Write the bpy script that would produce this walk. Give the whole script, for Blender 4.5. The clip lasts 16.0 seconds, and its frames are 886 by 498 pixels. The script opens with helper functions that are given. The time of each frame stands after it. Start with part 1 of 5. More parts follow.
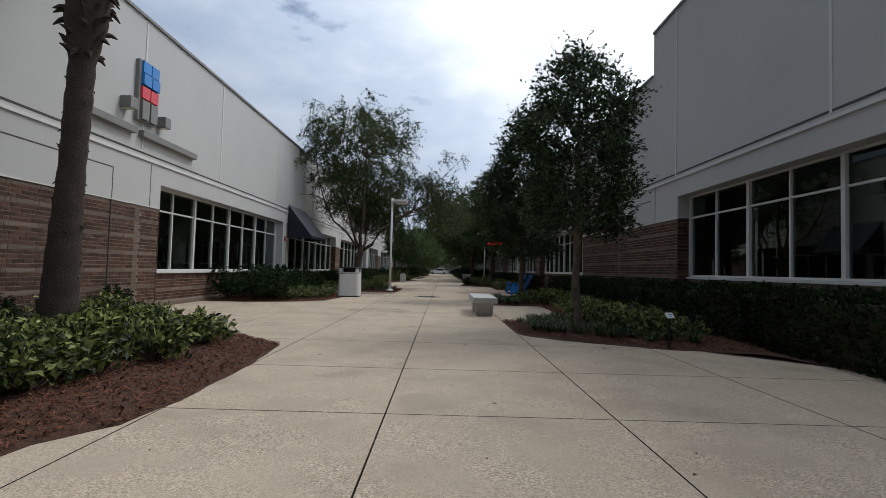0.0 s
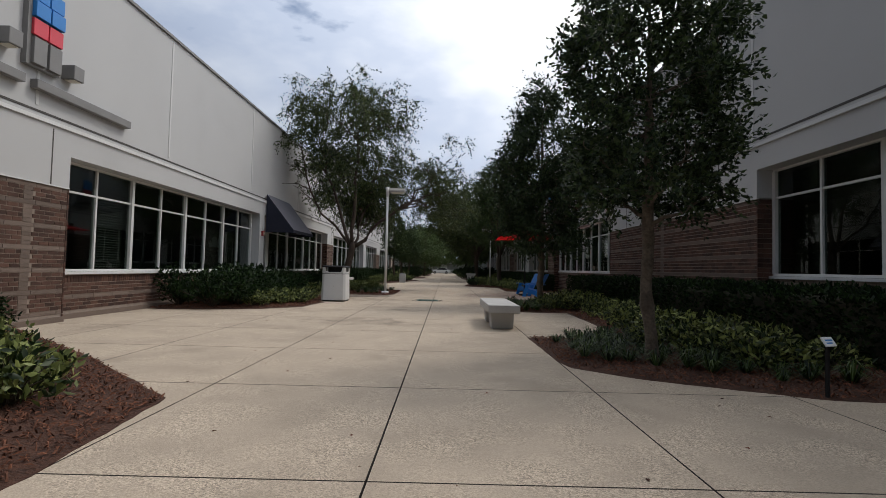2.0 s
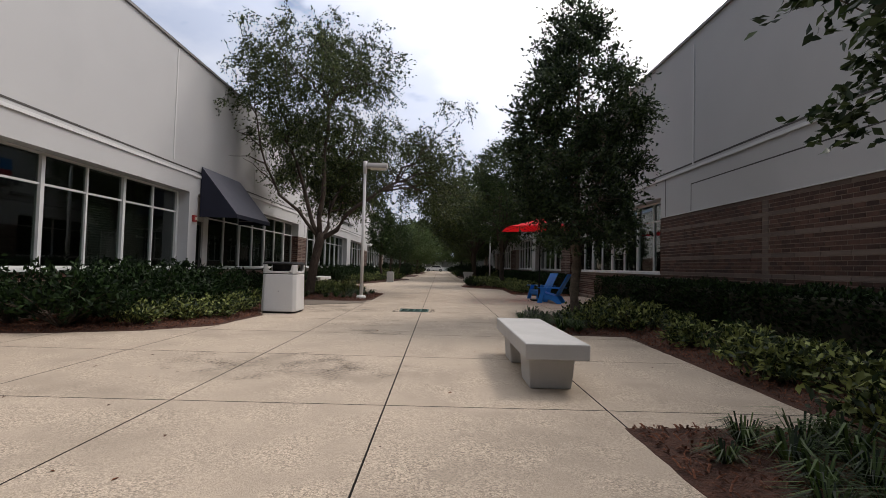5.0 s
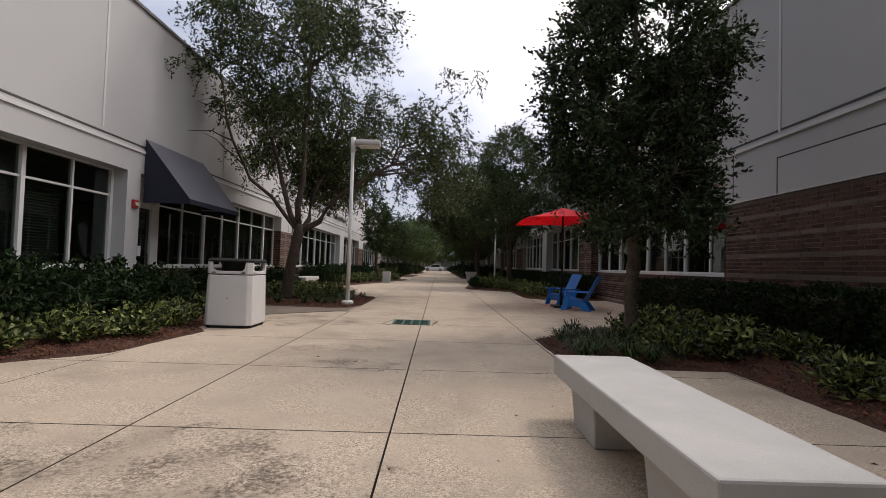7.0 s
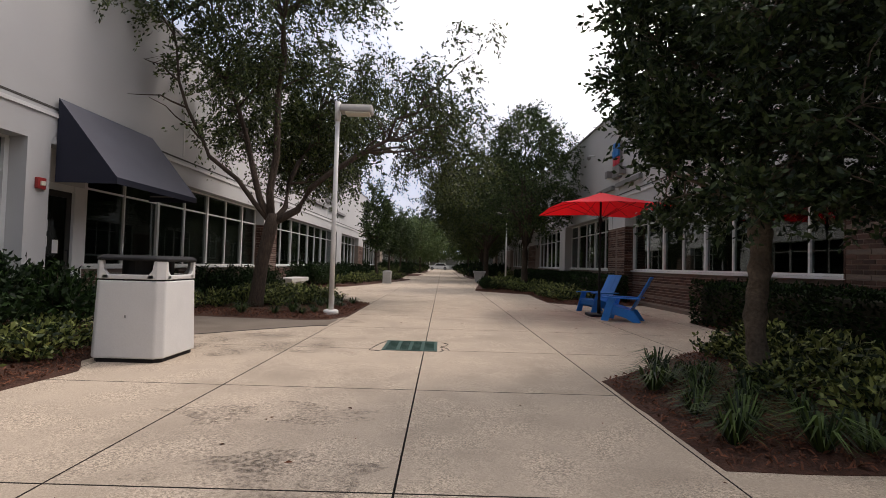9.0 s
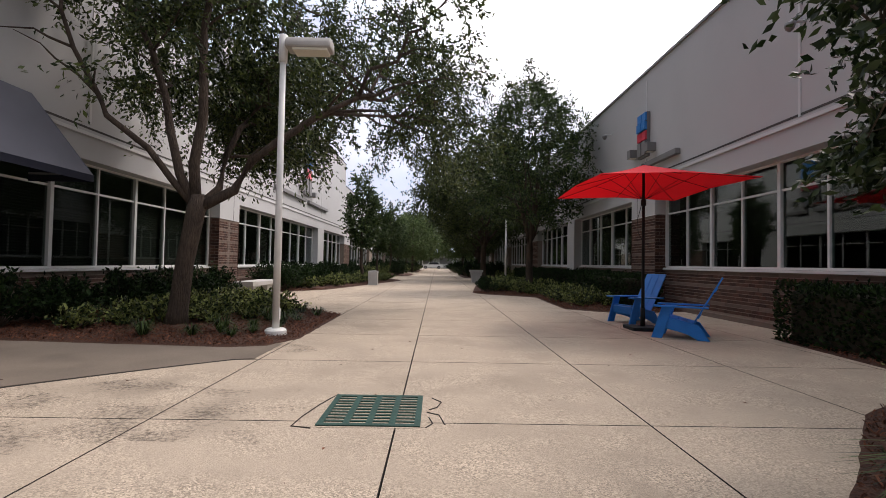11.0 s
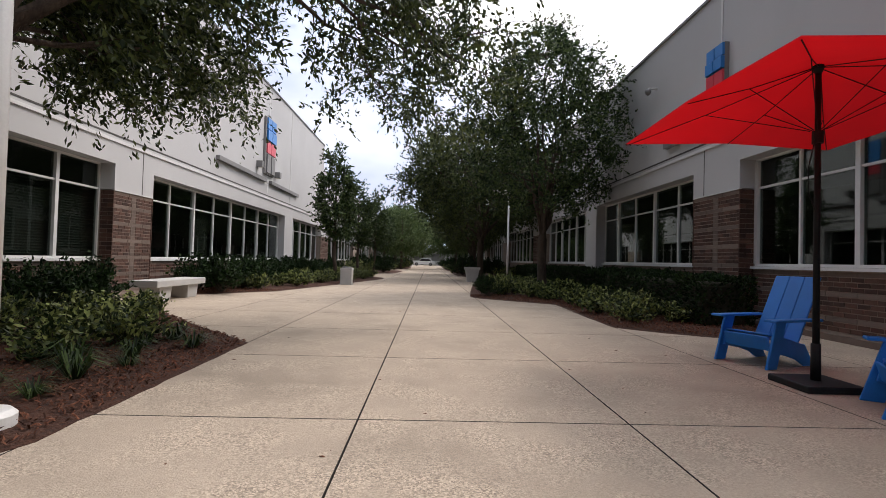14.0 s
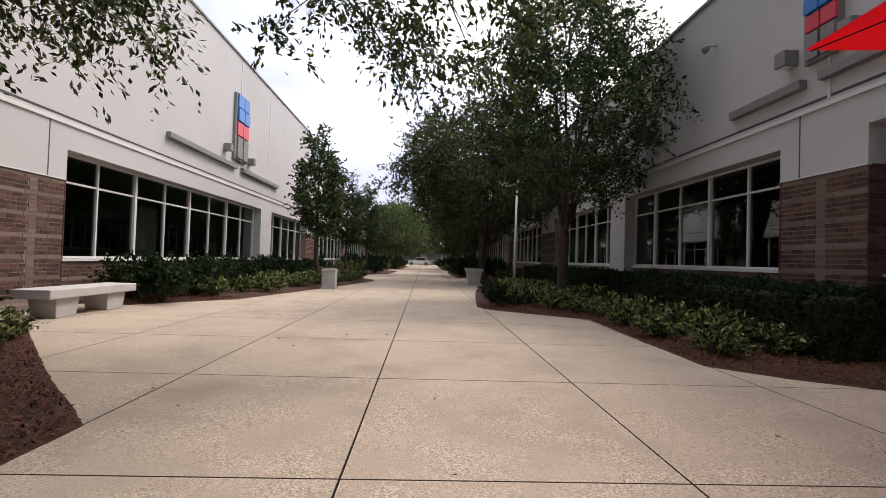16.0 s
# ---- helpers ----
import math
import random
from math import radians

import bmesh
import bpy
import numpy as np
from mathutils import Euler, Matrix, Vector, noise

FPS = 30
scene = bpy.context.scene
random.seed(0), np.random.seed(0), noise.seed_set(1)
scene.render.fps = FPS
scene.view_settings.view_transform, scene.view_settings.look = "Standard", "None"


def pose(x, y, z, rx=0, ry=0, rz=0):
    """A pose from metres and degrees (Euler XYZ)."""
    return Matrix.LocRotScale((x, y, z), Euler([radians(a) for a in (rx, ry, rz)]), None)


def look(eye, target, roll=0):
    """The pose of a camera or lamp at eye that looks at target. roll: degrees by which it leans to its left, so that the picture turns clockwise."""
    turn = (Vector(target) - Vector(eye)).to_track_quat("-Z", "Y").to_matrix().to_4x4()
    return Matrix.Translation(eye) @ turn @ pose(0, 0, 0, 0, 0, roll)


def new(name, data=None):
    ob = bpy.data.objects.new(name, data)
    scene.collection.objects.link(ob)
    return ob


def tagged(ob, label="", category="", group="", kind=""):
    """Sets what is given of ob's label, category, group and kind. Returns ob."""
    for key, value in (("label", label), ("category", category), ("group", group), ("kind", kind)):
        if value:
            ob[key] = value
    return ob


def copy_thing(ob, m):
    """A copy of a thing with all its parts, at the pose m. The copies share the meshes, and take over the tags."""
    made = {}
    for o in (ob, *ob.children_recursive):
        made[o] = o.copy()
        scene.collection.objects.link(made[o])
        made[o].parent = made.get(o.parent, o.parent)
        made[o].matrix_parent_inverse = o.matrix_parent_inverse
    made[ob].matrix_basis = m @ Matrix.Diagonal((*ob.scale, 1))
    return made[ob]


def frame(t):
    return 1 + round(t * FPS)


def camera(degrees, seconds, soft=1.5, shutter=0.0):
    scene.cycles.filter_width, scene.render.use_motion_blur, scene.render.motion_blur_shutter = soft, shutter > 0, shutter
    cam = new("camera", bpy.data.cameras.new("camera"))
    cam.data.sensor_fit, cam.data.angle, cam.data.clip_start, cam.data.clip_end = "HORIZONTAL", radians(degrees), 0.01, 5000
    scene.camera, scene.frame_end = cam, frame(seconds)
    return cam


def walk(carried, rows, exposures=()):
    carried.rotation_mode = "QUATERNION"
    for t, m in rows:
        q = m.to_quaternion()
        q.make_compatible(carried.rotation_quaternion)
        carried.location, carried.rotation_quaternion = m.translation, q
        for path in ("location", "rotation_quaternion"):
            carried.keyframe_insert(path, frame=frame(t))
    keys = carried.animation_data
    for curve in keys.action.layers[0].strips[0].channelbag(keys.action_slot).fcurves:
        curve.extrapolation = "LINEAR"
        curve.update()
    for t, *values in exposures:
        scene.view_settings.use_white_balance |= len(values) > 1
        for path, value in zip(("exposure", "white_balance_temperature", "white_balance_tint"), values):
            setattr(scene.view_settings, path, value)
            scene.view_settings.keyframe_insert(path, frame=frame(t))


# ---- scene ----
cam = camera(84.1, 16.0, soft=0.7)
METRES, EYE, TILT, LEAN, TURN = 25.0, 1.2, 0.0, 0.0, 0.0
ROWS = [
    (0.0, 0.0, 0.0, 0.0, -0.06, 2.38, -1.55),
    (0.5, 0.0014, 0.0341, 0.0009, 0.01, 2.47, -1.56),
    (1.0, -0.0011, 0.0647, 0.0016, 0.77, 2.63, -1.31),
    (1.5, -0.0016, 0.0965, 0.0001, 0.33, 2.31, -1.38),
    (2.0, -0.0013, 0.1282, -0.0009, 0.21, 2.3, -1.29),
    (2.5, 0.0014, 0.1601, -0.0016, 0.14, 2.44, -1.24),
    (3.0, 0.002, 0.1951, -0.0006, 0.14, 2.5, -1.25),
    (3.5, 0.0004, 0.2252, 0.0002, 0.22, 2.39, -1.2),
    (4.0, 0.0006, 0.2583, 0.0005, -0.06, 2.24, -1.24),
    (6.5, -0.0043, 0.4154, -0.0008, -0.66, 1.91, -1.73),
    (7.0, -0.0055, 0.4447, -0.0006, -0.59, 1.98, -1.76),
    (7.5, -0.0064, 0.4771, 0.0004, -0.69, 1.92, -1.83),
    (8.0, -0.0088, 0.5066, 0.0006, -0.18, 1.74, -1.93),
    (10.5, -0.0087, 0.6594, -0.0011, -0.48, 1.88, -1.11),
    (11.0, -0.0066, 0.6919, -0.0003, -0.78, 1.66, -1.04),
    (11.5, -0.0069, 0.7207, -0.0007, -0.86, 1.54, -1.02),
    (12.0, -0.0041, 0.7526, -0.0007, -1.22, 1.24, -1.13),
    (12.5, -0.0032, 0.7828, -0.0024, -1.41, 1.13, -1.06),
    (13.0, -0.0004, 0.8147, -0.0035, -1.75, 1.07, -1.32),
    (13.5, 0.0008, 0.848, -0.0034, -1.79, 1.14, -1.44),
    (14.0, 0.0009, 0.8785, -0.0032, -1.65, 1.35, -1.57),
    (14.5, -0.0004, 0.9099, -0.0024, -1.76, 1.35, -1.61),
    (15.0, -0.0013, 0.9381, -0.0012, -1.92, 1.26, -1.63),
    (15.5, 0.0, 0.9685, -0.0011, -2.4, 1.14, -1.63),
    (16.0, -0.0012, 0.9983, -0.0009, -2.2, 1.25, -1.81),
]
EXPOSURES = [(0.0, -1.24, 6300, 8), (2.0, -1.19, 6500, 11), (4.0, -0.94, 6700, 14), (7.0, -0.94, 6850, 17), (8.0, -0.88, 6950, 18), (10.5, -0.59, 6840, 18), (13.0, -0.58, 6650, 16), (15.0, -0.55, 6680, 16), (16.0, -0.46, 6910, 19)]
walk(cam, [(t, pose(0, 0, EYE, TILT, LEAN, TURN) @ pose(METRES * x, METRES * y, METRES * z, 90 + pitch, roll, yaw)) for t, x, y, z, yaw, pitch, roll in ROWS], EXPOSURES)

# ---- sky and sun ----
SUN_ELEVATION, SUN_AZIMUTH = radians(54), radians(58)   # azimuth clockwise from +y
world = bpy.data.worlds.new("overcast_sky")
scene.world = world
world.use_nodes = True
wn, wl = world.node_tree.nodes, world.node_tree.links
wn.clear()
w_out = wn.new("ShaderNodeOutputWorld")
w_bg = wn.new("ShaderNodeBackground")
w_sky = wn.new("ShaderNodeTexSky")
w_sky.sky_type, w_sky.sun_disc = "NISHITA", False
w_sky.sun_elevation, w_sky.sun_rotation = SUN_ELEVATION, SUN_AZIMUTH
w_gain = wn.new("ShaderNodeVectorMath")
w_gain.operation = "SCALE"
w_gain.inputs["Scale"].default_value = 1.9
w_co = wn.new("ShaderNodeTexCoord")
w_map = wn.new("ShaderNodeMapping")
w_map.inputs["Scale"].default_value = (1.0, 1.0, 2.4)
w_map.inputs["Location"].default_value = (0.3, 0.1, 0.0)
w_noise = wn.new("ShaderNodeTexNoise")
w_noise.inputs["Scale"].default_value = 2.6
w_noise.inputs["Detail"].default_value = 8.0
w_noise.inputs["Roughness"].default_value = 0.55
w_cover = wn.new("ShaderNodeValToRGB")
w_cover.color_ramp.elements[0].position, w_cover.color_ramp.elements[0].color = 0.30, (0, 0, 0, 1)
w_cover.color_ramp.elements[1].position, w_cover.color_ramp.elements[1].color = 0.37, (1, 1, 1, 1)
w_tone = wn.new("ShaderNodeValToRGB")
w_tone.color_ramp.elements[0].position, w_tone.color_ramp.elements[0].color = 0.40, (8.8, 9.5, 10.7, 1)
w_tone.color_ramp.elements[1].position, w_tone.color_ramp.elements[1].color = 0.60, (12.8, 12.9, 13.0, 1)
w_mix = wn.new("ShaderNodeMix")
w_mix.data_type = "RGBA"
wl.new(w_co.outputs["Generated"], w_map.inputs["Vector"])
wl.new(w_map.outputs["Vector"], w_noise.inputs["Vector"])
wl.new(w_noise.outputs["Fac"], w_cover.inputs["Fac"])
wl.new(w_noise.outputs["Fac"], w_tone.inputs["Fac"])
wl.new(w_sky.outputs["Color"], w_gain.inputs[0])
wl.new(w_cover.outputs["Color"], w_mix.inputs["Factor"])
wl.new(w_gain.outputs["Vector"], w_mix.inputs["A"])
# the cloud is brightest about the hidden sun and dimmer on the far side of the sky
w_dot = wn.new("ShaderNodeVectorMath")
w_dot.operation = "DOT_PRODUCT"
w_dot.inputs[1].default_value = (math.sin(SUN_AZIMUTH) * math.cos(SUN_ELEVATION), math.cos(SUN_AZIMUTH) * math.cos(SUN_ELEVATION), math.sin(SUN_ELEVATION))
w_glow = wn.new("ShaderNodeMapRange")
w_glow.inputs["From Min"].default_value, w_glow.inputs["From Max"].default_value = 0.0, 0.9
w_glow.inputs["To Min"].default_value, w_glow.inputs["To Max"].default_value = 0.16, 2.4
w_lit = wn.new("ShaderNodeVectorMath")
w_lit.operation = "SCALE"
wl.new(w_co.outputs["Generated"], w_dot.inputs[0])
wl.new(w_dot.outputs["Value"], w_glow.inputs["Value"])
w_tint = wn.new("ShaderNodeValToRGB")
w_tint.color_ramp.elements[0].position, w_tint.color_ramp.elements[0].color = 0.0, (0.80, 0.96, 1.22, 1)
w_tint.color_ramp.elements[1].position, w_tint.color_ramp.elements[1].color = 0.75, (1.0, 1.0, 1.0, 1)
w_hue = wn.new("ShaderNodeVectorMath")
w_hue.operation = "MULTIPLY"
wl.new(w_dot.outputs["Value"], w_tint.inputs["Fac"])
wl.new(w_tone.outputs["Color"], w_hue.inputs[0])
wl.new(w_tint.outputs["Color"], w_hue.inputs[1])
wl.new(w_hue.outputs["Vector"], w_lit.inputs[0])
wl.new(w_glow.outputs["Result"], w_lit.inputs["Scale"])
wl.new(w_lit.outputs["Vector"], w_mix.inputs["B"])
wl.new(w_mix.outputs["Result"], w_bg.inputs["Color"])
w_bg.inputs["Strength"].default_value = 0.12
wl.new(w_bg.outputs["Background"], w_out.inputs["Surface"])

sun = new("sun", bpy.data.lights.new("sun", "SUN"))
sun.data.energy, sun.data.angle, sun.data.color = 3.35, radians(16), (1.0, 0.95, 0.88)
sun.matrix_world = look((math.sin(SUN_AZIMUTH) * math.cos(SUN_ELEVATION) * 60, math.cos(SUN_AZIMUTH) * math.cos(SUN_ELEVATION) * 60, math.sin(SUN_ELEVATION) * 60), (0, 0, 0))


# ---- materials ----
def material(name, base, rough=0.8, metal=0.0, spread=0.25, scale=6.0, fine=60.0, bump=0.2, bump_size=0.01, per="", spec=0.4, dark=None, stain=0.0, stain_scale=0.6, weight=0.9, pebbles=0.0, stretch=None):
    """A surface with colour variation at two scales, and fine relief. per: 'object' or 'island' varies it piece by piece."""
    m = bpy.data.materials.new(name)
    m.use_nodes = True
    n, l = m.node_tree.nodes, m.node_tree.links
    bsdf = n["Principled BSDF"]
    co = n.new("ShaderNodeTexCoord")
    big = n.new("ShaderNodeTexNoise")
    big.inputs["Scale"].default_value, big.inputs["Detail"].default_value = scale, 5
    small = n.new("ShaderNodeTexNoise")
    small.inputs["Scale"].default_value, small.inputs["Detail"].default_value = fine, 4
    geo = n.new("ShaderNodeNewGeometry")
    where = geo.outputs["Position"]
    if stretch:
        mul = n.new("ShaderNodeVectorMath")
        mul.operation = "MULTIPLY"
        mul.inputs[1].default_value = stretch
        l.new(where, mul.inputs[0])
        where = mul.outputs["Vector"]
    l.new(where, big.inputs["Vector"])
    l.new(where, small.inputs["Vector"])
    add = n.new("ShaderNodeMath")
    add.operation = "ADD"
    l.new(big.outputs["Fac"], add.inputs[0])
    l.new(small.outputs["Fac"], add.inputs[1])
    total = add
    if per:
        src = n.new("ShaderNodeObjectInfo") if per == "object" else geo
        more = n.new("ShaderNodeMath")
        more.operation = "MULTIPLY_ADD"
        l.new(src.outputs["Random" if per == "object" else "Random Per Island"], more.inputs[0])
        more.inputs[1].default_value = weight
        l.new(add.outputs[0], more.inputs[2])
        shift = n.new("ShaderNodeMath")
        shift.operation = "SUBTRACT"
        l.new(more.outputs[0], shift.inputs[0])
        shift.inputs[1].default_value = weight / 2
        total = shift
    ramp = n.new("ShaderNodeMapRange")
    ramp.inputs["From Min"].default_value, ramp.inputs["From Max"].default_value = 0.6, 1.4
    l.new(total.outputs[0], ramp.inputs["Value"])
    mix = n.new("ShaderNodeMix")
    mix.data_type = "RGBA"
    low = dark if dark else tuple(c * (1 - spread) for c in base)
    high = tuple(min(1, c * (1 + spread)) for c in base)
    mix.inputs["A"].default_value, mix.inputs["B"].default_value = (*low, 1), (*high, 1)
    l.new(ramp.outputs["Result"], mix.inputs["Factor"])
    colour = mix.outputs["Result"]
    if stain > 0:
        st = n.new("ShaderNodeTexNoise")
        st.inputs["Scale"].default_value, st.inputs["Detail"].default_value, st.inputs["Distortion"].default_value = stain_scale, 7, 0.4
        l.new(geo.outputs["Position"], st.inputs["Vector"])
        sr = n.new("ShaderNodeMapRange")
        sr.inputs["From Min"].default_value, sr.inputs["From Max"].default_value = 0.48, 0.72
        sr.inputs["To Max"].default_value = stain
        l.new(st.outputs["Fac"], sr.inputs["Value"])
        sm = n.new("ShaderNodeMix")
        sm.data_type = "RGBA"
        sm.inputs["B"].default_value = (*[c * 0.45 for c in base], 1)
        l.new(sr.outputs["Result"], sm.inputs["Factor"])
        l.new(colour, sm.inputs["A"])
        colour = sm.outputs["Result"]
    if pebbles > 0:
        stone = n.new("ShaderNodeTexVoronoi")
        stone.inputs["Scale"].default_value = 105
        l.new(geo.outputs["Position"], stone.inputs["Vector"])
        split = n.new("ShaderNodeSeparateColor")
        l.new(stone.outputs["Color"], split.inputs["Color"])
        tone = n.new("ShaderNodeValToRGB")
        tone.color_ramp.elements[0].color, tone.color_ramp.elements[1].color = (*[c * 0.42 for c in base], 1), (*[min(1, c * 1.75) for c in base], 1)
        l.new(split.outputs["Red"], tone.inputs["Fac"])
        worn = n.new("ShaderNodeTexNoise")
        worn.inputs["Scale"].default_value, worn.inputs["Detail"].default_value = 1.9, 6
        l.new(geo.outputs["Position"], worn.inputs["Vector"])
        wr = n.new("ShaderNodeMapRange")
        wr.inputs["From Min"].default_value, wr.inputs["From Max"].default_value = 0.4, 0.62
        wr.inputs["To Min"].default_value, wr.inputs["To Max"].default_value = pebbles * 0.2, pebbles
        l.new(worn.outputs["Fac"], wr.inputs["Value"])
        pm = n.new("ShaderNodeMix")
        pm.data_type = "RGBA"
        l.new(wr.outputs["Result"], pm.inputs["Factor"])
        l.new(colour, pm.inputs["A"])
        l.new(tone.outputs["Color"], pm.inputs["B"])
        colour = pm.outputs["Result"]
    l.new(colour, bsdf.inputs["Base Color"])
    bsdf.inputs["Roughness"].default_value, bsdf.inputs["Metallic"].default_value = rough, metal
    bsdf.inputs["Specular IOR Level"].default_value = spec
    if bump:
        b = n.new("ShaderNodeBump")
        b.inputs["Strength"].default_value, b.inputs["Distance"].default_value = bump, bump_size
        l.new(small.outputs["Fac"], b.inputs["Height"])
        l.new(b.outputs["Normal"], bsdf.inputs["Normal"])
    return m


def leaf_material(name, base, tip, rough=0.5, spec=0.3, first=0.3):
    """Leaves: each leaf its own green, a little light passes through."""
    m = bpy.data.materials.new(name)
    m.use_nodes = True
    n, l = m.node_tree.nodes, m.node_tree.links
    bsdf = n["Principled BSDF"]
    geo = n.new("ShaderNodeNewGeometry")
    ramp = n.new("ShaderNodeValToRGB")
    ramp.color_ramp.elements[0].color, ramp.color_ramp.elements[1].color = (*base, 1), (*tip, 1)
    ramp.color_ramp.elements[0].position = first
    l.new(geo.outputs["Random Per Island"], ramp.inputs["Fac"])
    l.new(ramp.outputs["Color"], bsdf.inputs["Base Color"])
    bsdf.inputs["Roughness"].default_value = rough
    bsdf.inputs["Specular IOR Level"].default_value = spec
    tr = n.new("ShaderNodeBsdfTranslucent")
    l.new(ramp.outputs["Color"], tr.inputs["Color"])
    mx = n.new("ShaderNodeMixShader")
    mx.inputs[0].default_value = 0.22
    out = n["Material Output"]
    l.new(bsdf.outputs["BSDF"], mx.inputs[1])
    l.new(tr.outputs["BSDF"], mx.inputs[2])
    l.new(mx.outputs["Shader"], out.inputs["Surface"])
    return m


def glass_material(name, tint, ior=1.55):
    m = bpy.data.materials.new(name)
    m.use_nodes = True
    n, l = m.node_tree.nodes, m.node_tree.links
    n.remove(n["Principled BSDF"])
    clear = n.new("ShaderNodeBsdfTransparent")
    clear.inputs["Color"].default_value = (*tint, 1)
    shine = n.new("ShaderNodeBsdfGlossy")
    shine.inputs["Roughness"].default_value = 0.015
    shine.inputs["Color"].default_value = (0.9, 0.95, 0.95, 1)
    lw = n.new("ShaderNodeLayerWeight")
    lw.inputs["Blend"].default_value = 0.5
    steep = n.new("ShaderNodeMath")
    steep.operation = "POWER"
    l.new(lw.outputs["Facing"], steep.inputs[0])
    steep.inputs[1].default_value = 4.0
    fr = n.new("ShaderNodeMath")
    fr.operation = "MULTIPLY_ADD"
    l.new(steep.outputs[0], fr.inputs[0])
    fr.inputs[1].default_value, fr.inputs[2].default_value = 0.9, ((ior - 1) / (ior + 1)) ** 2
    mx = n.new("ShaderNodeMixShader")
    l.new(fr.outputs[0], mx.inputs[0])
    l.new(clear.outputs["BSDF"], mx.inputs[1])
    l.new(shine.outputs["BSDF"], mx.inputs[2])
    l.new(mx.outputs["Shader"], n["Material Output"].inputs["Surface"])
    return m


M_STUCCO = material("pale_grey_stucco", (0.475, 0.472, 0.465), 0.9, spread=0.05, scale=0.5, fine=140, bump=0.25, bump_size=0.004, stain=0.12, stain_scale=0.35)
M_TRIM = material("off_white_trim", (0.60, 0.595, 0.58), 0.75, spread=0.05, scale=1.5, fine=90, bump=0.1, bump_size=0.003)
M_GROOVE = material("dark_joint_sealant", (0.07, 0.065, 0.06), 0.9, spread=0.2)
M_GREYBAR = material("grey_painted_aluminium", (0.20, 0.195, 0.19), 0.55, spread=0.1, scale=3, fine=80, bump=0.05)
M_BRICK = material("red_brown_brick", (0.074, 0.036, 0.025), 0.9, spread=0.45, scale=5, fine=110, bump=0.5, bump_size=0.004, per="object")
M_BRICKS = material("red_brown_brick_rows", (0.074, 0.036, 0.025), 0.9, spread=0.45, scale=5, fine=110, bump=0.5, bump_size=0.004, per="island")
M_BAND = material("tan_masonry_band", (0.150, 0.112, 0.090), 0.9, spread=0.2, scale=4, fine=90, bump=0.4, bump_size=0.004, per="island")
M_MORTAR = material("grey_mortar", (0.260, 0.208, 0.170), 0.95, spread=0.2, scale=8, fine=120, bump=0.4, bump_size=0.003)
M_FRAME = material("white_aluminium_frame", (0.62, 0.62, 0.605), 0.4, spread=0.04, scale=2, fine=60, bump=0.03, spec=0.5)
M_GLASS = glass_material("tinted_window_glass", (0.44, 0.50, 0.46), 1.62)
M_ROOM = material("dim_office_interior", (0.16, 0.16, 0.15), 0.9, spread=0.3, scale=0.5, fine=9, bump=0)
M_BLIND = material("grey_blind_slat", (0.16, 0.16, 0.155), 0.6, spread=0.08, scale=4, bump=0)
M_SLAB = material("exposed_aggregate_concrete", (0.385, 0.316, 0.242), 0.88, spread=0.2, scale=1.3, fine=95, bump=0.7, bump_size=0.008, per="object", stain=0.55, stain_scale=0.7, weight=0.16, pebbles=0.72)
M_SLABS = material("exposed_aggregate_concrete_far", (0.385, 0.316, 0.242), 0.88, spread=0.2, scale=1.3, fine=90, bump=0.3, bump_size=0.006, per="island", stain=0.55, stain_scale=0.7, weight=0.16, pebbles=0.72)
M_JOINT = material("dirty_joint_base", (0.035, 0.030, 0.026), 0.95, spread=0.3, scale=3, fine=60, bump=0.3)
M_MULCH = material("red_brown_bark_mulch", (0.060, 0.025, 0.014), 0.95, spread=0.6, scale=9, fine=45, bump=1.0, bump_size=0.03)
M_CHIP = material("bark_chips", (0.110, 0.042, 0.022), 0.9, spread=0.6, scale=12, fine=60, bump=0.3, per="island")
M_CONCRETE = material("cast_concrete", (0.44, 0.43, 0.41), 0.85, spread=0.12, scale=3, fine=120, bump=0.35, bump_size=0.003, stain=0.25, stain_scale=1.6)
M_BIN = material("white_moulded_plastic", (0.64, 0.635, 0.62), 0.5, spread=0.06, scale=2.5, fine=60, bump=0.08, stain=0.15, stain_scale=2.5)
M_BLACK = material("black_metal", (0.016, 0.016, 0.017), 0.62, spread=0.3, scale=6, bump=0.1, spec=0.2)
M_POLE = material("white_painted_steel", (0.74, 0.73, 0.70), 0.45, spread=0.06, scale=4, fine=70, bump=0.06)
M_BLUE = material("blue_recycled_plastic", (0.014, 0.205, 0.66), 0.5, spread=0.15, scale=5, fine=140, bump=0.12, bump_size=0.002)
M_RED = material("red_canvas", (0.74, 0.035, 0.055), 0.8, spread=0.1, scale=2, fine=300, bump=0.15, bump_size=0.001)
_n, _l = M_RED.node_tree.nodes, M_RED.node_tree.links
_tr = _n.new("ShaderNodeBsdfTranslucent")
_tr.inputs["Color"].default_value = (0.90, 0.075, 0.095, 1)
_mx = _n.new("ShaderNodeMixShader")
_mx.inputs[0].default_value = 0.5
_l.new(_n["Principled BSDF"].outputs["BSDF"], _mx.inputs[1])
_l.new(_tr.outputs["BSDF"], _mx.inputs[2])
_l.new(_mx.outputs["Shader"], _n["Material Output"].inputs["Surface"])
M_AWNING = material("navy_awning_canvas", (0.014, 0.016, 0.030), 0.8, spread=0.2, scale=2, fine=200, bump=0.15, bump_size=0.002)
M_SIGNBLUE = material("sign_blue", (0.02, 0.19, 0.52), 0.4, spread=0.08, scale=3, bump=0.03)
M_SIGNRED = material("sign_red", (0.62, 0.05, 0.075), 0.4, spread=0.08, scale=3, bump=0.03)
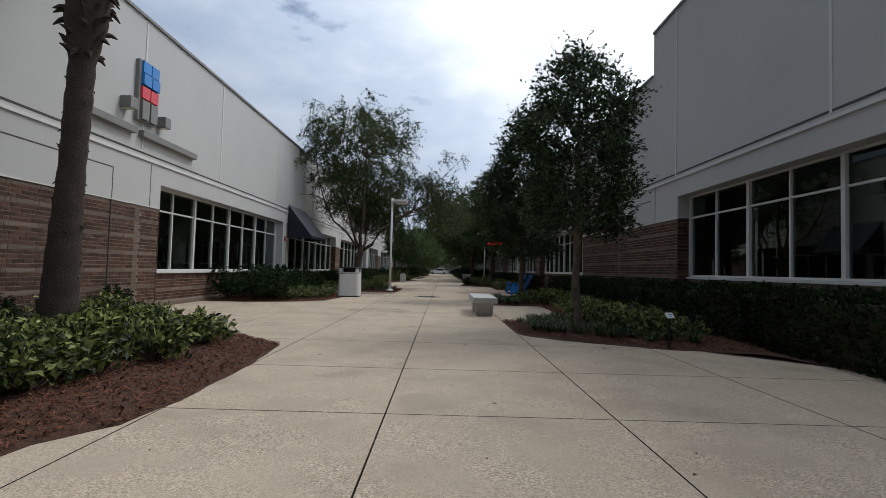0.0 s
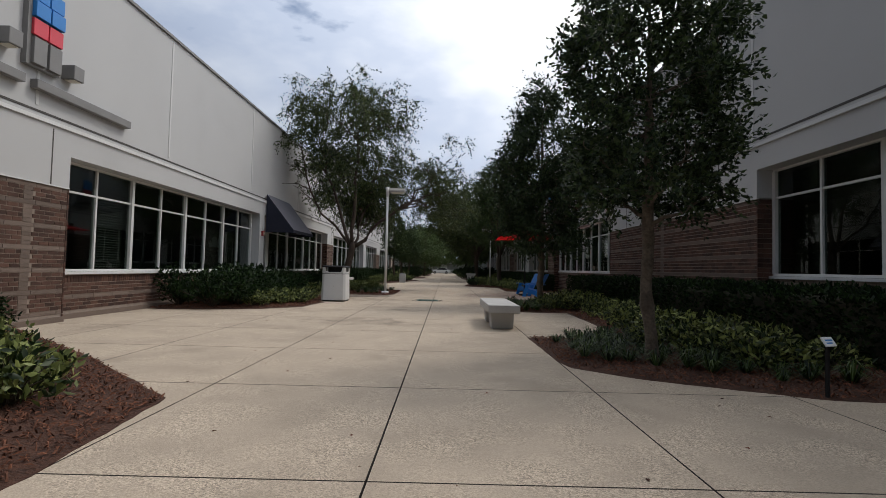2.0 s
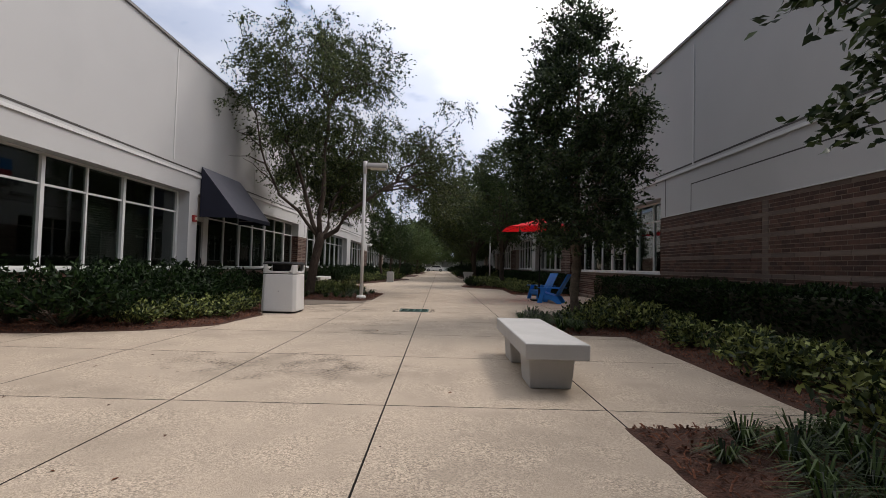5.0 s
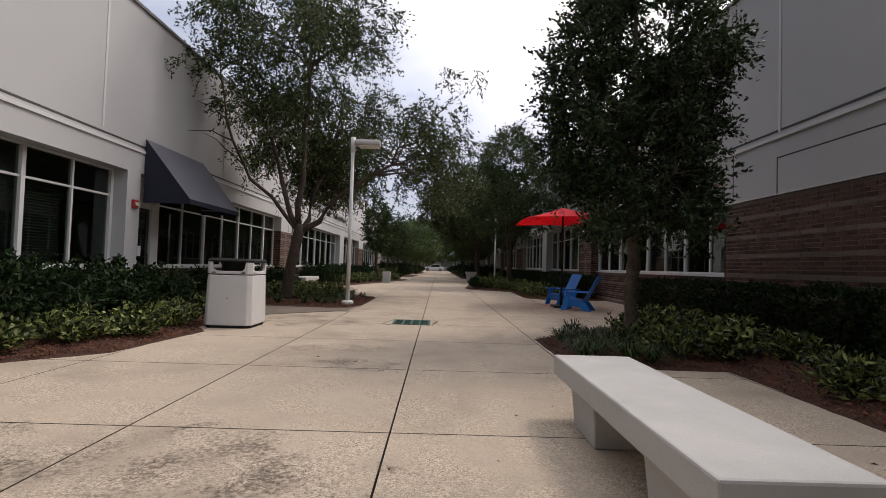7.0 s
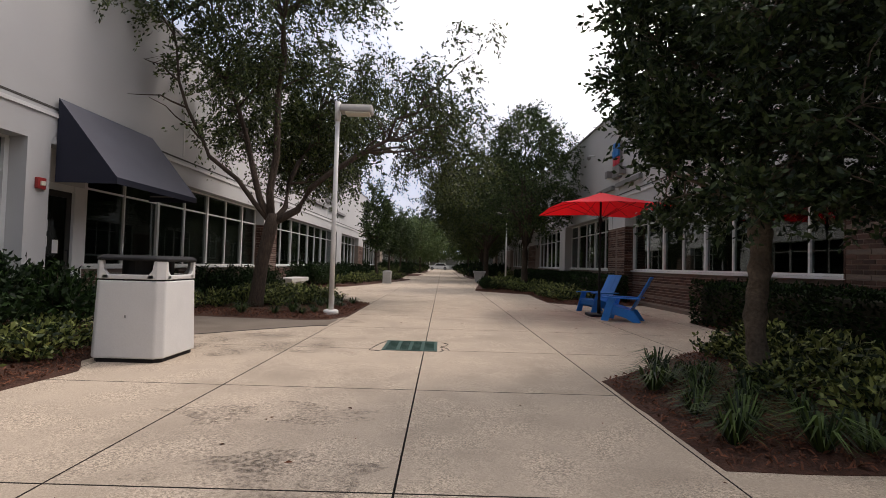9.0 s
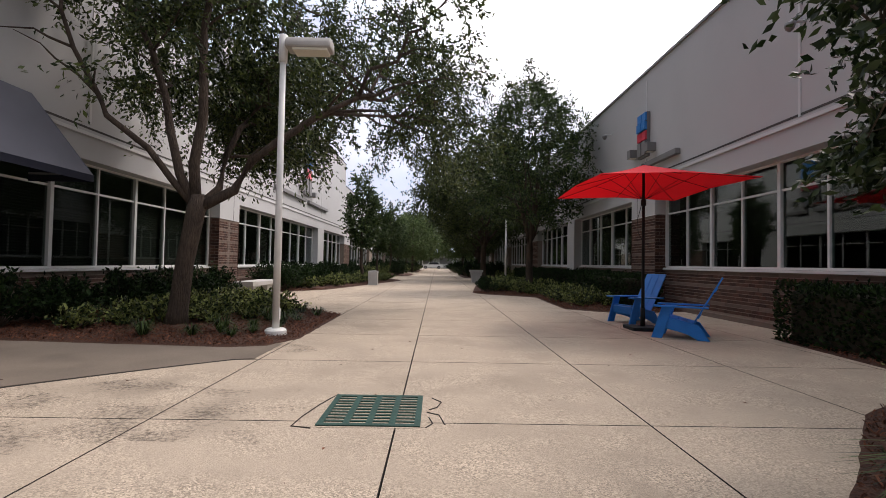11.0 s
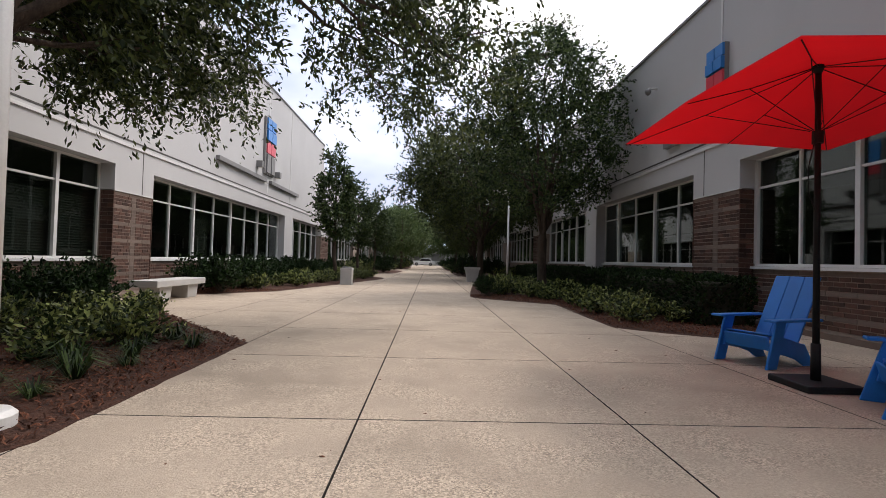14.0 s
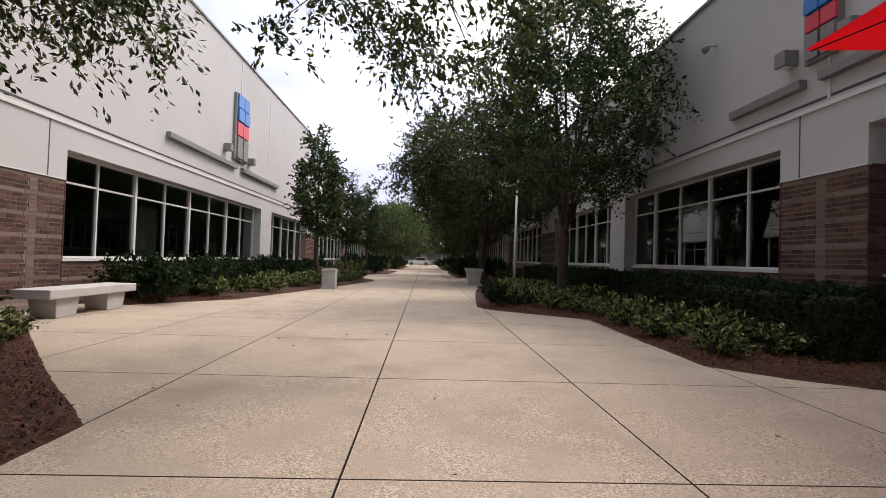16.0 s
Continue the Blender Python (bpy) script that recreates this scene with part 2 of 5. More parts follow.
M_DRAIN = material("green_cast_iron", (0.022, 0.066, 0.052), 0.6, metal=0.3, spread=0.35, scale=8, fine=70, bump=0.3)
M_BARK = material("dark_brown_bark", (0.066, 0.047, 0.034), 0.95, spread=0.55, scale=9, fine=38, bump=1.0, bump_size=0.03, stretch=(1, 1, 0.28), stain=0.35, stain_scale=3.0)
M_BARK_PALE = material("blotched_pale_bark", (0.120, 0.095, 0.072), 0.95, spread=0.6, scale=7, fine=30, bump=0.8, bump_size=0.02, stain=0.6, stain_scale=4.0)
M_PALM = material("fibrous_palm_trunk", (0.048, 0.036, 0.029), 0.95, spread=0.45, scale=6, fine=50, bump=0.9, bump_size=0.025)
M_LEAF_OAK = leaf_material("grey_green_leaves", (0.018, 0.033, 0.009), (0.115, 0.148, 0.040))
M_LEAF_DARK = leaf_material("dark_glossy_leaves", (0.011, 0.025, 0.009), (0.070, 0.105, 0.038), 0.45)
M_LEAF_FAR = leaf_material("mid_green_leaves", (0.014, 0.032, 0.009), (0.105, 0.155, 0.045))
M_LEAF_LIGHT = leaf_material("light_green_leaves", (0.050, 0.090, 0.025), (0.170, 0.220, 0.080))
M_LEAF_SHRUB = leaf_material("yellow_green_leaves", (0.012, 0.026, 0.005), (0.310, 0.350, 0.105), first=0.42)
M_LEAF_HEDGE = leaf_material("deep_green_leaves", (0.005, 0.013, 0.004), (0.030, 0.060, 0.016), 0.6, 0.15)
M_LEAF_TUFT = leaf_material("dark_grass_blades", (0.008, 0.020, 0.005), (0.075, 0.120, 0.030), 0.5)
M_HEDGE_SHADE = material("twig_shadow_core", (0.030, 0.028, 0.016), 0.95, spread=0.4, scale=9, bump=0.3)
M_GRASS = material("distant_ground", (0.10, 0.11, 0.05), 0.95, spread=0.4, scale=0.2, fine=4, bump=0.2)
M_LENS = material("frosted_lamp_lens", (0.70, 0.66, 0.55), 0.4, spread=0.05, bump=0)
M_HEAD = material("weathered_lamp_head", (0.42, 0.40, 0.37), 0.6, spread=0.1, scale=4, bump=0.05)
M_ALARM = material("red_alarm_housing", (0.30, 0.03, 0.028), 0.4, spread=0.05, bump=0)
M_PAPER = material("white_notice_paper", (0.75, 0.76, 0.76), 0.7, spread=0.05, bump=0)
M_DOOR = material("dark_bronze_door", (0.03, 0.028, 0.026), 0.4, spread=0.2, bump=0.03)


# ---- building blocks ----
class Shape:
    """Vertices and faces gathered into one mesh."""

    def __init__(self):
        self.v, self.f = [], []

    def box(self, x0, y0, z0, x1, y1, z1):
        k = len(self.v)
        self.v += [(x0, y0, z0), (x1, y0, z0), (x1, y1, z0), (x0, y1, z0), (x0, y0, z1), (x1, y0, z1), (x1, y1, z1), (x0, y1, z1)]
        self.f += [(k, k + 3, k + 2, k + 1), (k + 4, k + 5, k + 6, k + 7), (k, k + 1, k + 5, k + 4), (k + 1, k + 2, k + 6, k + 5), (k + 2, k + 3, k + 7, k + 6), (k + 3, k, k + 4, k + 7)]
        return self

    def prism(self, outline, z0, z1):
        """An upright prism over a counter-clockwise outline."""
        k, n = len(self.v), len(outline)
        self.v += [(x, y, z0) for x, y in outline] + [(x, y, z1) for x, y in outline]
        self.f += [tuple(range(k + n - 1, k - 1, -1)), tuple(range(k + n, k + 2 * n))]
        self.f += [(k + i, k + (i + 1) % n, k + n + (i + 1) % n, k + n + i) for i in range(n)]
        return self

    def side(self, outline, x0, x1):
        """A plate cut to an outline in y and z, from x0 to x1."""
        k, n = len(self.v), len(outline)
        self.v += [(x0, y, z) for y, z in outline] + [(x1, y, z) for y, z in outline]
        self.f += [tuple(range(k + n - 1, k - 1, -1)), tuple(range(k + n, k + 2 * n))]
        self.f += [(k + i, k + (i + 1) % n, k + n + (i + 1) % n, k + n + i) for i in range(n)]
        return self

    def tube(self, points, radii, n=8, caps=True):
        """A tapered round tube through the points."""
        k = len(self.v)
        pts = [Vector(p) for p in points]
        for i, p in enumerate(pts):
            d = (pts[min(i + 1, len(pts) - 1)] - pts[max(i - 1, 0)]).normalized()
            a = d.cross(Vector((0.31, 0.95, 0.05)) if abs(d.z) > 0.8 else Vector((0, 0, 1))).normalized()
            b = d.cross(a)
            for j in range(n):
                q = p + (a * math.cos(2 * math.pi * j / n) + b * math.sin(2 * math.pi * j / n)) * radii[i]
                self.v.append(tuple(q))
        for i in range(len(pts) - 1):
            for j in range(n):
                self.f.append((k + i * n + j, k + (i + 1) * n + j, k + (i + 1) * n + (j + 1) % n, k + i * n + (j + 1) % n))
        if caps:
            self.f.append(tuple(k + j for j in range(n)))
            self.f.append(tuple(k + (len(pts) - 1) * n + j for j in reversed(range(n))))
        return self

    def mesh(self, name, mat, smooth=False):
        me = bpy.data.meshes.new(name)
        me.from_pydata(self.v, [], self.f)
        me.materials.append(mat)
        if smooth:
            me.polygons.foreach_set("use_smooth", [True] * len(me.polygons))
        me.update()
        return me


def rounded(shape, name, mat, width=0.01, segments=2):
    """The shape as a mesh with its edges rounded."""
    bm = bmesh.new()
    me = shape.mesh(name, mat)
    bm.from_mesh(me)
    bmesh.ops.recalc_face_normals(bm, faces=bm.faces)
    bmesh.ops.bevel(bm, geom=bm.edges, offset=width, segments=segments, affect="EDGES", profile=0.5, clamp_overlap=True)
    bm.to_mesh(me)
    bm.free()
    return me


def part(name, me, parent, label="", m=None):
    ob = new(name, me)
    ob.parent = parent
    if m is not None:
        ob.matrix_basis = m
    return tagged(ob, label) if label else ob


def thing(name, label, category, m=None, group="", kind=""):
    ob = new(name)
    ob.empty_display_size = 0.2
    if m is not None:
        ob.matrix_basis = m
    return tagged(ob, label, category, group, kind)


def leaves(name, mat, centres, dirs, length, width, seed, spread=0.6):
    """Many small pointed leaves, each folded along its middle."""
    rng = np.random.default_rng(seed)
    n = len(centres)
    d = dirs + rng.normal(0, spread, (n, 3))
    d /= np.linalg.norm(d, axis=1)[:, None] + 1e-9
    u = np.cross(d, rng.normal(0, 1, (n, 3)))
    u /= np.linalg.norm(u, axis=1)[:, None] + 1e-9
    up = np.cross(u, d)
    ln = (length * rng.uniform(0.65, 1.25, n))[:, None]
    wd = (width * rng.uniform(0.7, 1.2, n))[:, None]
    v = np.empty((n, 4, 3))
    v[:, 0] = centres - d * ln * 0.5
    v[:, 1] = centres + u * wd * 0.5 + up * wd * 0.18
    v[:, 2] = centres + d * ln * 0.5
    v[:, 3] = centres - u * wd * 0.5 + up * wd * 0.18
    k = np.arange(n)[:, None] * 4
    f = np.concatenate([k + [0, 1, 2], k + [0, 2, 3]], 1).reshape(-1, 3)
    me = bpy.data.meshes.new(name)
    me.vertices.add(n * 4)
    me.vertices.foreach_set("co", v.reshape(-1))
    me.loops.add(len(f) * 3)
    me.loops.foreach_set("vertex_index", f.reshape(-1).astype(np.int32))
    me.polygons.add(len(f))
    me.polygons.foreach_set("loop_start", np.arange(len(f), dtype=np.int32) * 3)
    me.materials.append(mat)
    me.update(calc_edges=True)
    return me


# ---- ground ----
tagged(new("ground", Shape().box(-400, -300, -0.3, 400, 900, -0.05).mesh("ground", M_GRASS)), "flat ground reaching to the horizon", "ground", kind="structure")
XL, XR, RECESS = -7.35, 6.3, 0.37
JOINTS_X = [-7.75, -5.95, -4.05, -2.27, -0.44, 1.47, 3.4, 5.25, 6.75]
STEP_Y, FIRST_Y = 2.16, 4.1 - 2.16 * 5
JOINTS_Y = [FIRST_Y + 2.16 * k for k in range(5)] + [4.1, 5.95, 8.08, 10.25, 12.36, 14.62, 16.72, 18.83, 21.0, 23.25, 25.42, 27.6, 29.8, 32.05]
while JOINTS_Y[-1] < 126:
    JOINTS_Y.append(JOINTS_Y[-1] + STEP_Y)
pavement = tagged(new("pavement", Shape().box(-7.75, FIRST_Y, -0.09, 6.75, 130, -0.05).mesh("pavement", M_JOINT)), "pale exposed-aggregate concrete walkway with scored joints", "pavement", kind="structure")

# ---- facades ----
def facade(side, segments, ranges, name, words):
    """side: -1 or +1; segments: (y0, y1, kind, lites); ranges: (y0, y1, roof height) of the upper wall."""
    s = side
    x = XL if s < 0 else XR

    def bx(sh, a, y0, z0, b, y1, z1):
        """A box whose depth runs from a to b metres behind the facade's front plane."""
        xa, xb = x + s * a, x + s * b
        return sh.box(min(xa, xb), y0, z0, max(xa, xb), y1, z1)

    sill, head, top_brick = (0.95, 3.18, 2.55) if s < 0 else (1.18, 3.34, 2.74)
    ledge = 3.74 if s < 0 else 3.88
    wall = thing("wall_" + name, words, "wall", kind="structure")
    # upper walls with a cap, and the lower band that stands a little proud of them
    for y0, y1, roof in ranges:
        part("upper_wall", bx(Shape(), 0.05, y0, ledge, 0.42, y1, roof).mesh("upper_wall", M_STUCCO), wall)
        part("parapet_cap", bx(Shape(), 0.0, y0, roof, 0.50, y1, roof + 0.07).mesh("parapet_cap", M_GREYBAR), wall, "thin dark metal cap")
    y_first, y_last = segments[0][0], segments[-1][1]
    part("spandrel", bx(Shape(), 0.0, y_first, head, 0.42, y_last, ledge - 0.07).mesh("spandrel", M_STUCCO), wall)
    part("ledge", bx(Shape(), -0.035, y_first, ledge - 0.07, 0.42, y_last, ledge).mesh("ledge", M_TRIM), wall, "narrow white moulding")
    part("reveal", bx(Shape(), 0.04, y_first, ledge + 0.09, 0.06, y_last, ledge + 0.13).mesh("reveal", M_GROOVE), wall, "dark recessed joint")
    glazing = []
    for y0, y1, kind, lites in segments:
        if kind == "brick":
            bx_low = bx(Shape(), 0.02, y0, 0, 0.42, y1, top_brick)
            part("brick_backing", bx_low.mesh("brick_backing", M_MORTAR), wall)
            part("panel", bx(Shape(), 0.0, y0, top_brick + 0.02, 0.42, y1, head).mesh("panel", M_STUCCO), wall)
            part("flashing", bx(Shape(), -0.012, y0, top_brick, 0.05, y1, top_brick + 0.02).mesh("flashing", M_TRIM), wall)
        elif kind == "white":
            part("pier", bx(Shape(), 0.0, y0, 0, 0.42, y1, head).mesh("pier", M_STUCCO), wall)
        elif kind == "win":
            part("apron_backing", bx(Shape(), RECESS - 0.08, y0, 0, 0.42, y1, sill - 0.055).mesh("apron_backing", M_MORTAR), wall)
            glazing.append((y0, y1, lites))
    for y0, y1, kind, lites in segments:
        if kind in ("brick", "win") and y0 < 52:
            d = -0.03 if kind == "brick" else RECESS - 0.14
            part("plinth", bx(Shape(), d, y0, 0, 0.3, y1, 0.10).mesh("plinth", M_BAND), wall, "low tan masonry plinth")
    # the rooms behind the glass
    inner = Shape()
    bx(inner, 4.4, y_first, 0, 4.5, y_last, 3.6)
    bx(inner, 0.42, y_first, -0.02, 4.5, y_last, 0.02)
    bx(inner, 0.42, y_first, 3.35, 4.5, y_last, 3.45)
    tagged(part("inner_room", inner.mesh("inner_room", M_ROOM), wall), "dim rooms behind the glass")
    roof = Shape()
    bx(roof, 0.42, y_first, 6.6, 22, y_last, 6.75)
    bx(roof, 21.8, y_first, 0, 22, y_last, 6.6)
    bx(roof, 0.42, y_first, 0, 22, y_first + 0.2, 6.6)
    bx(roof, 0.42, y_last - 0.2, 0, 22, y_last, 6.6)
    part("roof", roof.mesh("roof", M_GREYBAR), wall)
    # windows
    for y0, y1, lites in glazing:
        win = tagged(new("window_%d" % (len(WINDOWS) + 1)), "white aluminium ribbon window with dark tinted glass", "window", "ribbon windows", "structure")
        WINDOWS.append(win)
        d0, d1 = RECESS - 0.04, RECESS + 0.05
        bar = sill + 0.72 * (head - sill)
        fr = Shape()
        for z0, z1 in ((sill, sill + 0.05), (head - 0.045, head)):
            bx(fr, d0, y0, z0, d1, y1, z1)
        part("window_frame", fr.mesh("window_frame", M_FRAME), win)
        part("window_sill", bx(Shape(), RECESS - 0.14, y0, sill - 0.055, d1, y1, sill - 0.004).mesh("window_sill", M_FRAME), win)
        part("transom", bx(Shape(), d0 + 0.01, y0, bar, d1 - 0.01, y1, bar + 0.042).mesh("transom", M_FRAME), win)
        pitch = (y1 - y0) / lites
        for i in range(lites + 1):
            w = 0.045 if i % 2 == 0 else 0.024
            yc = min(max(y0 + i * pitch, y0 + w), y1 - w)
            part("mullion", bx(Shape(), d0 - 0.02 * (i % 2 == 0), yc - w, sill + 0.05, d1, yc + w, head - 0.045).mesh("mullion", M_FRAME), win)
        for i in range(lites):
            for z0, z1 in ((sill + 0.05, bar), (bar + 0.042, head - 0.045)):
                p = part("pane", bx(Shape(), RECESS, y0 + i * pitch, z0, RECESS + 0.012, y0 + (i + 1) * pitch, z1).mesh("pane", M_GLASS), win)
                p.visible_shadow = False
    return wall


WINDOWS = []
LEFT = [(-8.0, 12.65, "brick", 0), (12.65, 22.45, "win", 8), (22.45, 22.95, "white", 0), (22.95, 24.25, "door", 0), (24.25, 33.6, "win", 7), (33.6, 35.2, "brick", 0),
        (35.2, 47.1, "win", 8), (47.1, 48.6, "white", 0), (48.6, 55.6, "win", 5), (55.6, 58.0, "brick", 0), (58.0, 70.0, "win", 8), (70.0, 72.5, "brick", 0), (72.5, 84.5, "win", 8), (84.5, 87, "brick", 0), (87, 105, "win", 12)]
RIGHT = [(-8.0, 3.0, "brick", 0), (3.0, 13.2, "win", 8), (13.2, 22.1, "brick", 0), (22.1, 31.75, "win", 8), (31.75, 33.5, "brick", 0), (33.5, 40.3, "win", 5), (40.3, 41.5, "white", 0),
         (41.5, 48.7, "win", 6), (48.7, 51.5, "brick", 0), (51.5, 61.5, "win", 8), (61.5, 64.0, "brick", 0), (64.0, 75.0, "win", 8), (75, 77.5, "brick", 0), (77.5, 105, "win", 18)]
wall_left = facade(-1, LEFT, [(-8.0, 33.6, 7.12), (33.6, 56.0, 8.8), (56.0, 105, 7.1)], "left", "pale grey stucco facade with brick base and window bands")
wall_right = facade(1, RIGHT, [(-8.0, 14.9, 8.62), (14.9, 105, 7.28)], "right", "shaded grey stucco facade with brick base and window bands")
# added wall behind the camera, never in view; it closes off the low sky
end = Shape().box(-40, -9.5, 0, 40, -9.0, 5)
tagged(new("wall_back", end.mesh("wall_back", M_STUCCO)), "unseen plain stucco wall added behind the camera's start", "wall", kind="structure")


def grooves(side, lines):
    """Dark sealed joints in the stucco: (y0, z0, y1, z1, depth from the front plane)."""
    x, s = (XL, -1) if side < 0 else (XR, 1)
    for y0, z0, y1, z1, d in lines:
        w = 0.014
        xa, xb = x + s * (d - 0.003), x + s * (d + 0.02)
        part("joint", Shape().box(min(xa, xb), min(y0, y1) - w, min(z0, z1) - w, max(xa, xb), max(y0, y1) + w, max(z0, z1) + w).mesh("joint", M_GROOVE), wall_left if s < 0 else wall_right)


grooves(-1, [(10.8, 2.57, 10.8, 3.27, 0), (-8, 3.27, 10.8, 3.27, 0), (12.2, 2.57, 12.2, 3.6, 0), (10.8, 0.0, 10.8, 2.55, 0.0), (34.7, 2.57, 34.7, 3.65, 0)])
grooves(1, [(14.6, 2.76, 14.6, 3.8, 0), (20.4, 2.76, 20.4, 3.45, 0), (14.9, 3.45, 20.4, 3.45, 0), (21.8, 2.76, 21.8, 3.8, 0), (33.05, 2.76, 33.05, 3.8, 0)])
for side, ys in ((-1, [11.85, 16.05, 21.6, 27.5, 44.4, 48.0]), (1, [8.0, 13.4, 20.4, 26.0, 32.5, 38.0, 44])):
    x, s = (XL, -1) if side < 0 else (XR, 1)
    for y in ys:
        z1 = 8.7 if (side < 0 and y > 34) or (side > 0 and y < 14) else 7.05
        xa, xb = x + s * 0.035, x + s * 0.06
        part("wall_seam", Shape().box(min(xa, xb), y - 0.03, 3.95, max(xa, xb), y + 0.03, z1).mesh("wall_seam", M_TRIM), wall_left if s < 0 else wall_right, "pale vertical control joint")


def emblem(m, size, bars):
    """A stacked wall emblem of coloured blocks with two wall lights and ledges; its face looks along +x."""
    e = thing("wall_emblem", "stacked blue, red and grey block emblem on the stucco wall", "sign", m, "wall emblems")
    part("backing", Shape().box(0, -0.40 * size, 0, 0.10, 0.33 * size, 1.45 * size).mesh("backing", M_GREYBAR), e)
    for r, (mat, z, h) in enumerate(((M_SIGNBLUE, 1.16, 0.28), (M_SIGNBLUE, 0.86, 0.27), (M_SIGNRED, 0.54, 0.29))):
        for c in (-1, 1):
            part("block", rounded(Shape().box(0.09, (-0.325 if c < 0 else 0.015) * size, z * size, 0.15 + 0.03 * (r == 1), (-0.015 if c < 0 else 0.325) * size, (z + h) * size), "block", mat, 0.008), e)
    for c in (-1, 1):
        part("fin", rounded(Shape().box(0.09, (-0.31 if c < 0 else 0.03) * size, 0.04 * size, 0.16, (-0.03 if c < 0 else 0.31) * size, 0.5 * size), "fin", M_GREYBAR, 0.008), e)
    for y in (-0.78, 0.62):
        lamp = thing("wall_light", "grey square up-and-down wall light", "wall light", m @ pose(0, y * size, 0.02 * size + (0.1 if y < 0 else 0.04)), "wall lights")
        part("housing", rounded(Shape().box(0, -0.13, 0, 0.26, 0.13, 0.27), "housing", M_GREYBAR, 0.012), lamp)
        part("lens", Shape().box(0.04, -0.09, -0.012, 0.22, 0.09, -0.002).mesh("lens", M_LENS), lamp)
    for y0, y1 in bars:
        bar = thing("wall_ledge", "long grey metal ledge on the stucco wall", "ledge", m, "wall ledges")
        part("ledge_body", rounded(Shape().box(0, y0, -0.36, 0.14, y1, -0.20), "ledge_body", M_GREYBAR, 0.01), bar)


emblem(pose(XL - 0.05, 11.87, 4.56), 1.0, [(-1.95, -0.42), (-0.18, 2.4)])
emblem(pose(XL - 0.05, 44.4, 4.75), 1.75, [(-5.4, -0.4), (0.2, 4.9)])
emblem(pose(XR + 0.05, 32.55, 4.62, 0, 0, 180), 0.95, [(-2.35, -0.42), (-0.05, 2.2)])

# ---- the side door under its awning ----
door_x = XL - RECESS
d1 = tagged(new("door_1"), "dark glazed side door with white frame and notices", "door", kind="structure")
part("door_frame", Shape().box(door_x - 0.05, 22.95, 0, door_x + 0.05, 23.02, 2.55).box(door_x - 0.05, 23.98, 0, door_x + 0.07, 24.25, 2.55).box(door_x - 0.05, 23.02, 2.42, door_x + 0.05, 23.98, 2.55).mesh("door_frame", M_FRAME), d1)
part("leaf", Shape().box(door_x - 0.03, 23.02, 0.01, door_x + 0.01, 23.14, 2.42).box(door_x - 0.03, 23.86, 0.01, door_x + 0.01, 23.98, 2.42).box(door_x - 0.03, 23.14, 0.01, door_x + 0.01, 23.86, 0.3).box(door_x - 0.03, 23.14, 2.3, door_x + 0.01, 23.86, 2.42).mesh("leaf", M_DOOR), d1)
part("pane", Shape().box(door_x - 0.015, 23.14, 0.3, door_x - 0.003, 23.86, 2.3).mesh("pane", M_GLASS), d1)
part("handle", Shape().tube([(door_x + 0.02, 23.86, 0.95), (door_x + 0.08, 23.86, 0.97), (door_x + 0.08, 23.86, 1.25), (door_x + 0.02, 23.86, 1.27)], [0.014] * 4).mesh("handle", M_BLACK, True), d1)
for y, z, w, h in ((23.3, 1.62, 0.12, 0.2), (23.3, 1.32, 0.12, 0.2), (23.55, 1.2, 0.14, 0.26)):
    tagged(new("notice", Shape().box(door_x + 0.0, y, z, door_x + 0.004, y + w, z + h).mesh("notice", M_PAPER)), "small white paper notice on the door", "notice", "door notices")
part("door_head", Shape().box(door_x - 0.05, 22.95, 2.55, door_x + 0.06, 24.25, 3.18).mesh("door_head", M_STUCCO), d1)

awning = thing("awning", "navy canvas awning with a pale sloping top over the side door", "awning")
AW0, AW1, AWD = 23.05, 25.95, 1.15
aw = Shape()
aw.v += [(XL + 0.02, AW0, 4.05), (XL + AWD, AW0, 2.62), (XL + AWD, AW1, 2.62), (XL + 0.02, AW1, 4.05), (XL + 0.02, AW0, 2.62), (XL + 0.02, AW1, 2.62)]
aw.f += [(0, 1, 2, 3)]
# the slope has a paler colour than the cheeks and valance
part("slope", aw.mesh("slope", material("pale_awning_top", (0.115, 0.115, 0.135), 0.75, spread=0.1, scale=2, fine=200, bump=0.1)), awning, "paler sloping canvas")
for y, side in ((AW0, 1), (AW1, -1)):
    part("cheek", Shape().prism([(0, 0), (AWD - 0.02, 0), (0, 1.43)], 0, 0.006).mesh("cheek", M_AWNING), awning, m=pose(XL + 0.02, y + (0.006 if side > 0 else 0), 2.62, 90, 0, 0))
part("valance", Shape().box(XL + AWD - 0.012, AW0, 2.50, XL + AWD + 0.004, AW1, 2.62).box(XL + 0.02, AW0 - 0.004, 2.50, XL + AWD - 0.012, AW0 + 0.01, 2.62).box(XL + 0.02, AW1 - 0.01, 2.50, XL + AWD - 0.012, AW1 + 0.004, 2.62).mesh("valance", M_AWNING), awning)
part("awning_frame", Shape().tube([(XL + 0.05, AW0 + 0.03, 2.63), (XL + AWD - 0.03, AW0 + 0.03, 2.63), (XL + AWD - 0.03, AW1 - 0.03, 2.63), (XL + 0.05, AW1 - 0.03, 2.63)], [0.018] * 4).mesh("awning_frame", M_GREYBAR), awning)

alarm = thing("fire_alarm", "small red alarm strobe on the white pier", "alarm", pose(XL, 22.72, 2.42))
part("housing", rounded(Shape().box(0, -0.09, -0.1, 0.07, 0.09, 0.1), "housing", M_ALARM, 0.012), alarm)
part("strobe", rounded(Shape().box(0.07, -0.05, -0.04, 0.095, 0.05, 0.04), "strobe", M_LENS, 0.006), alarm)

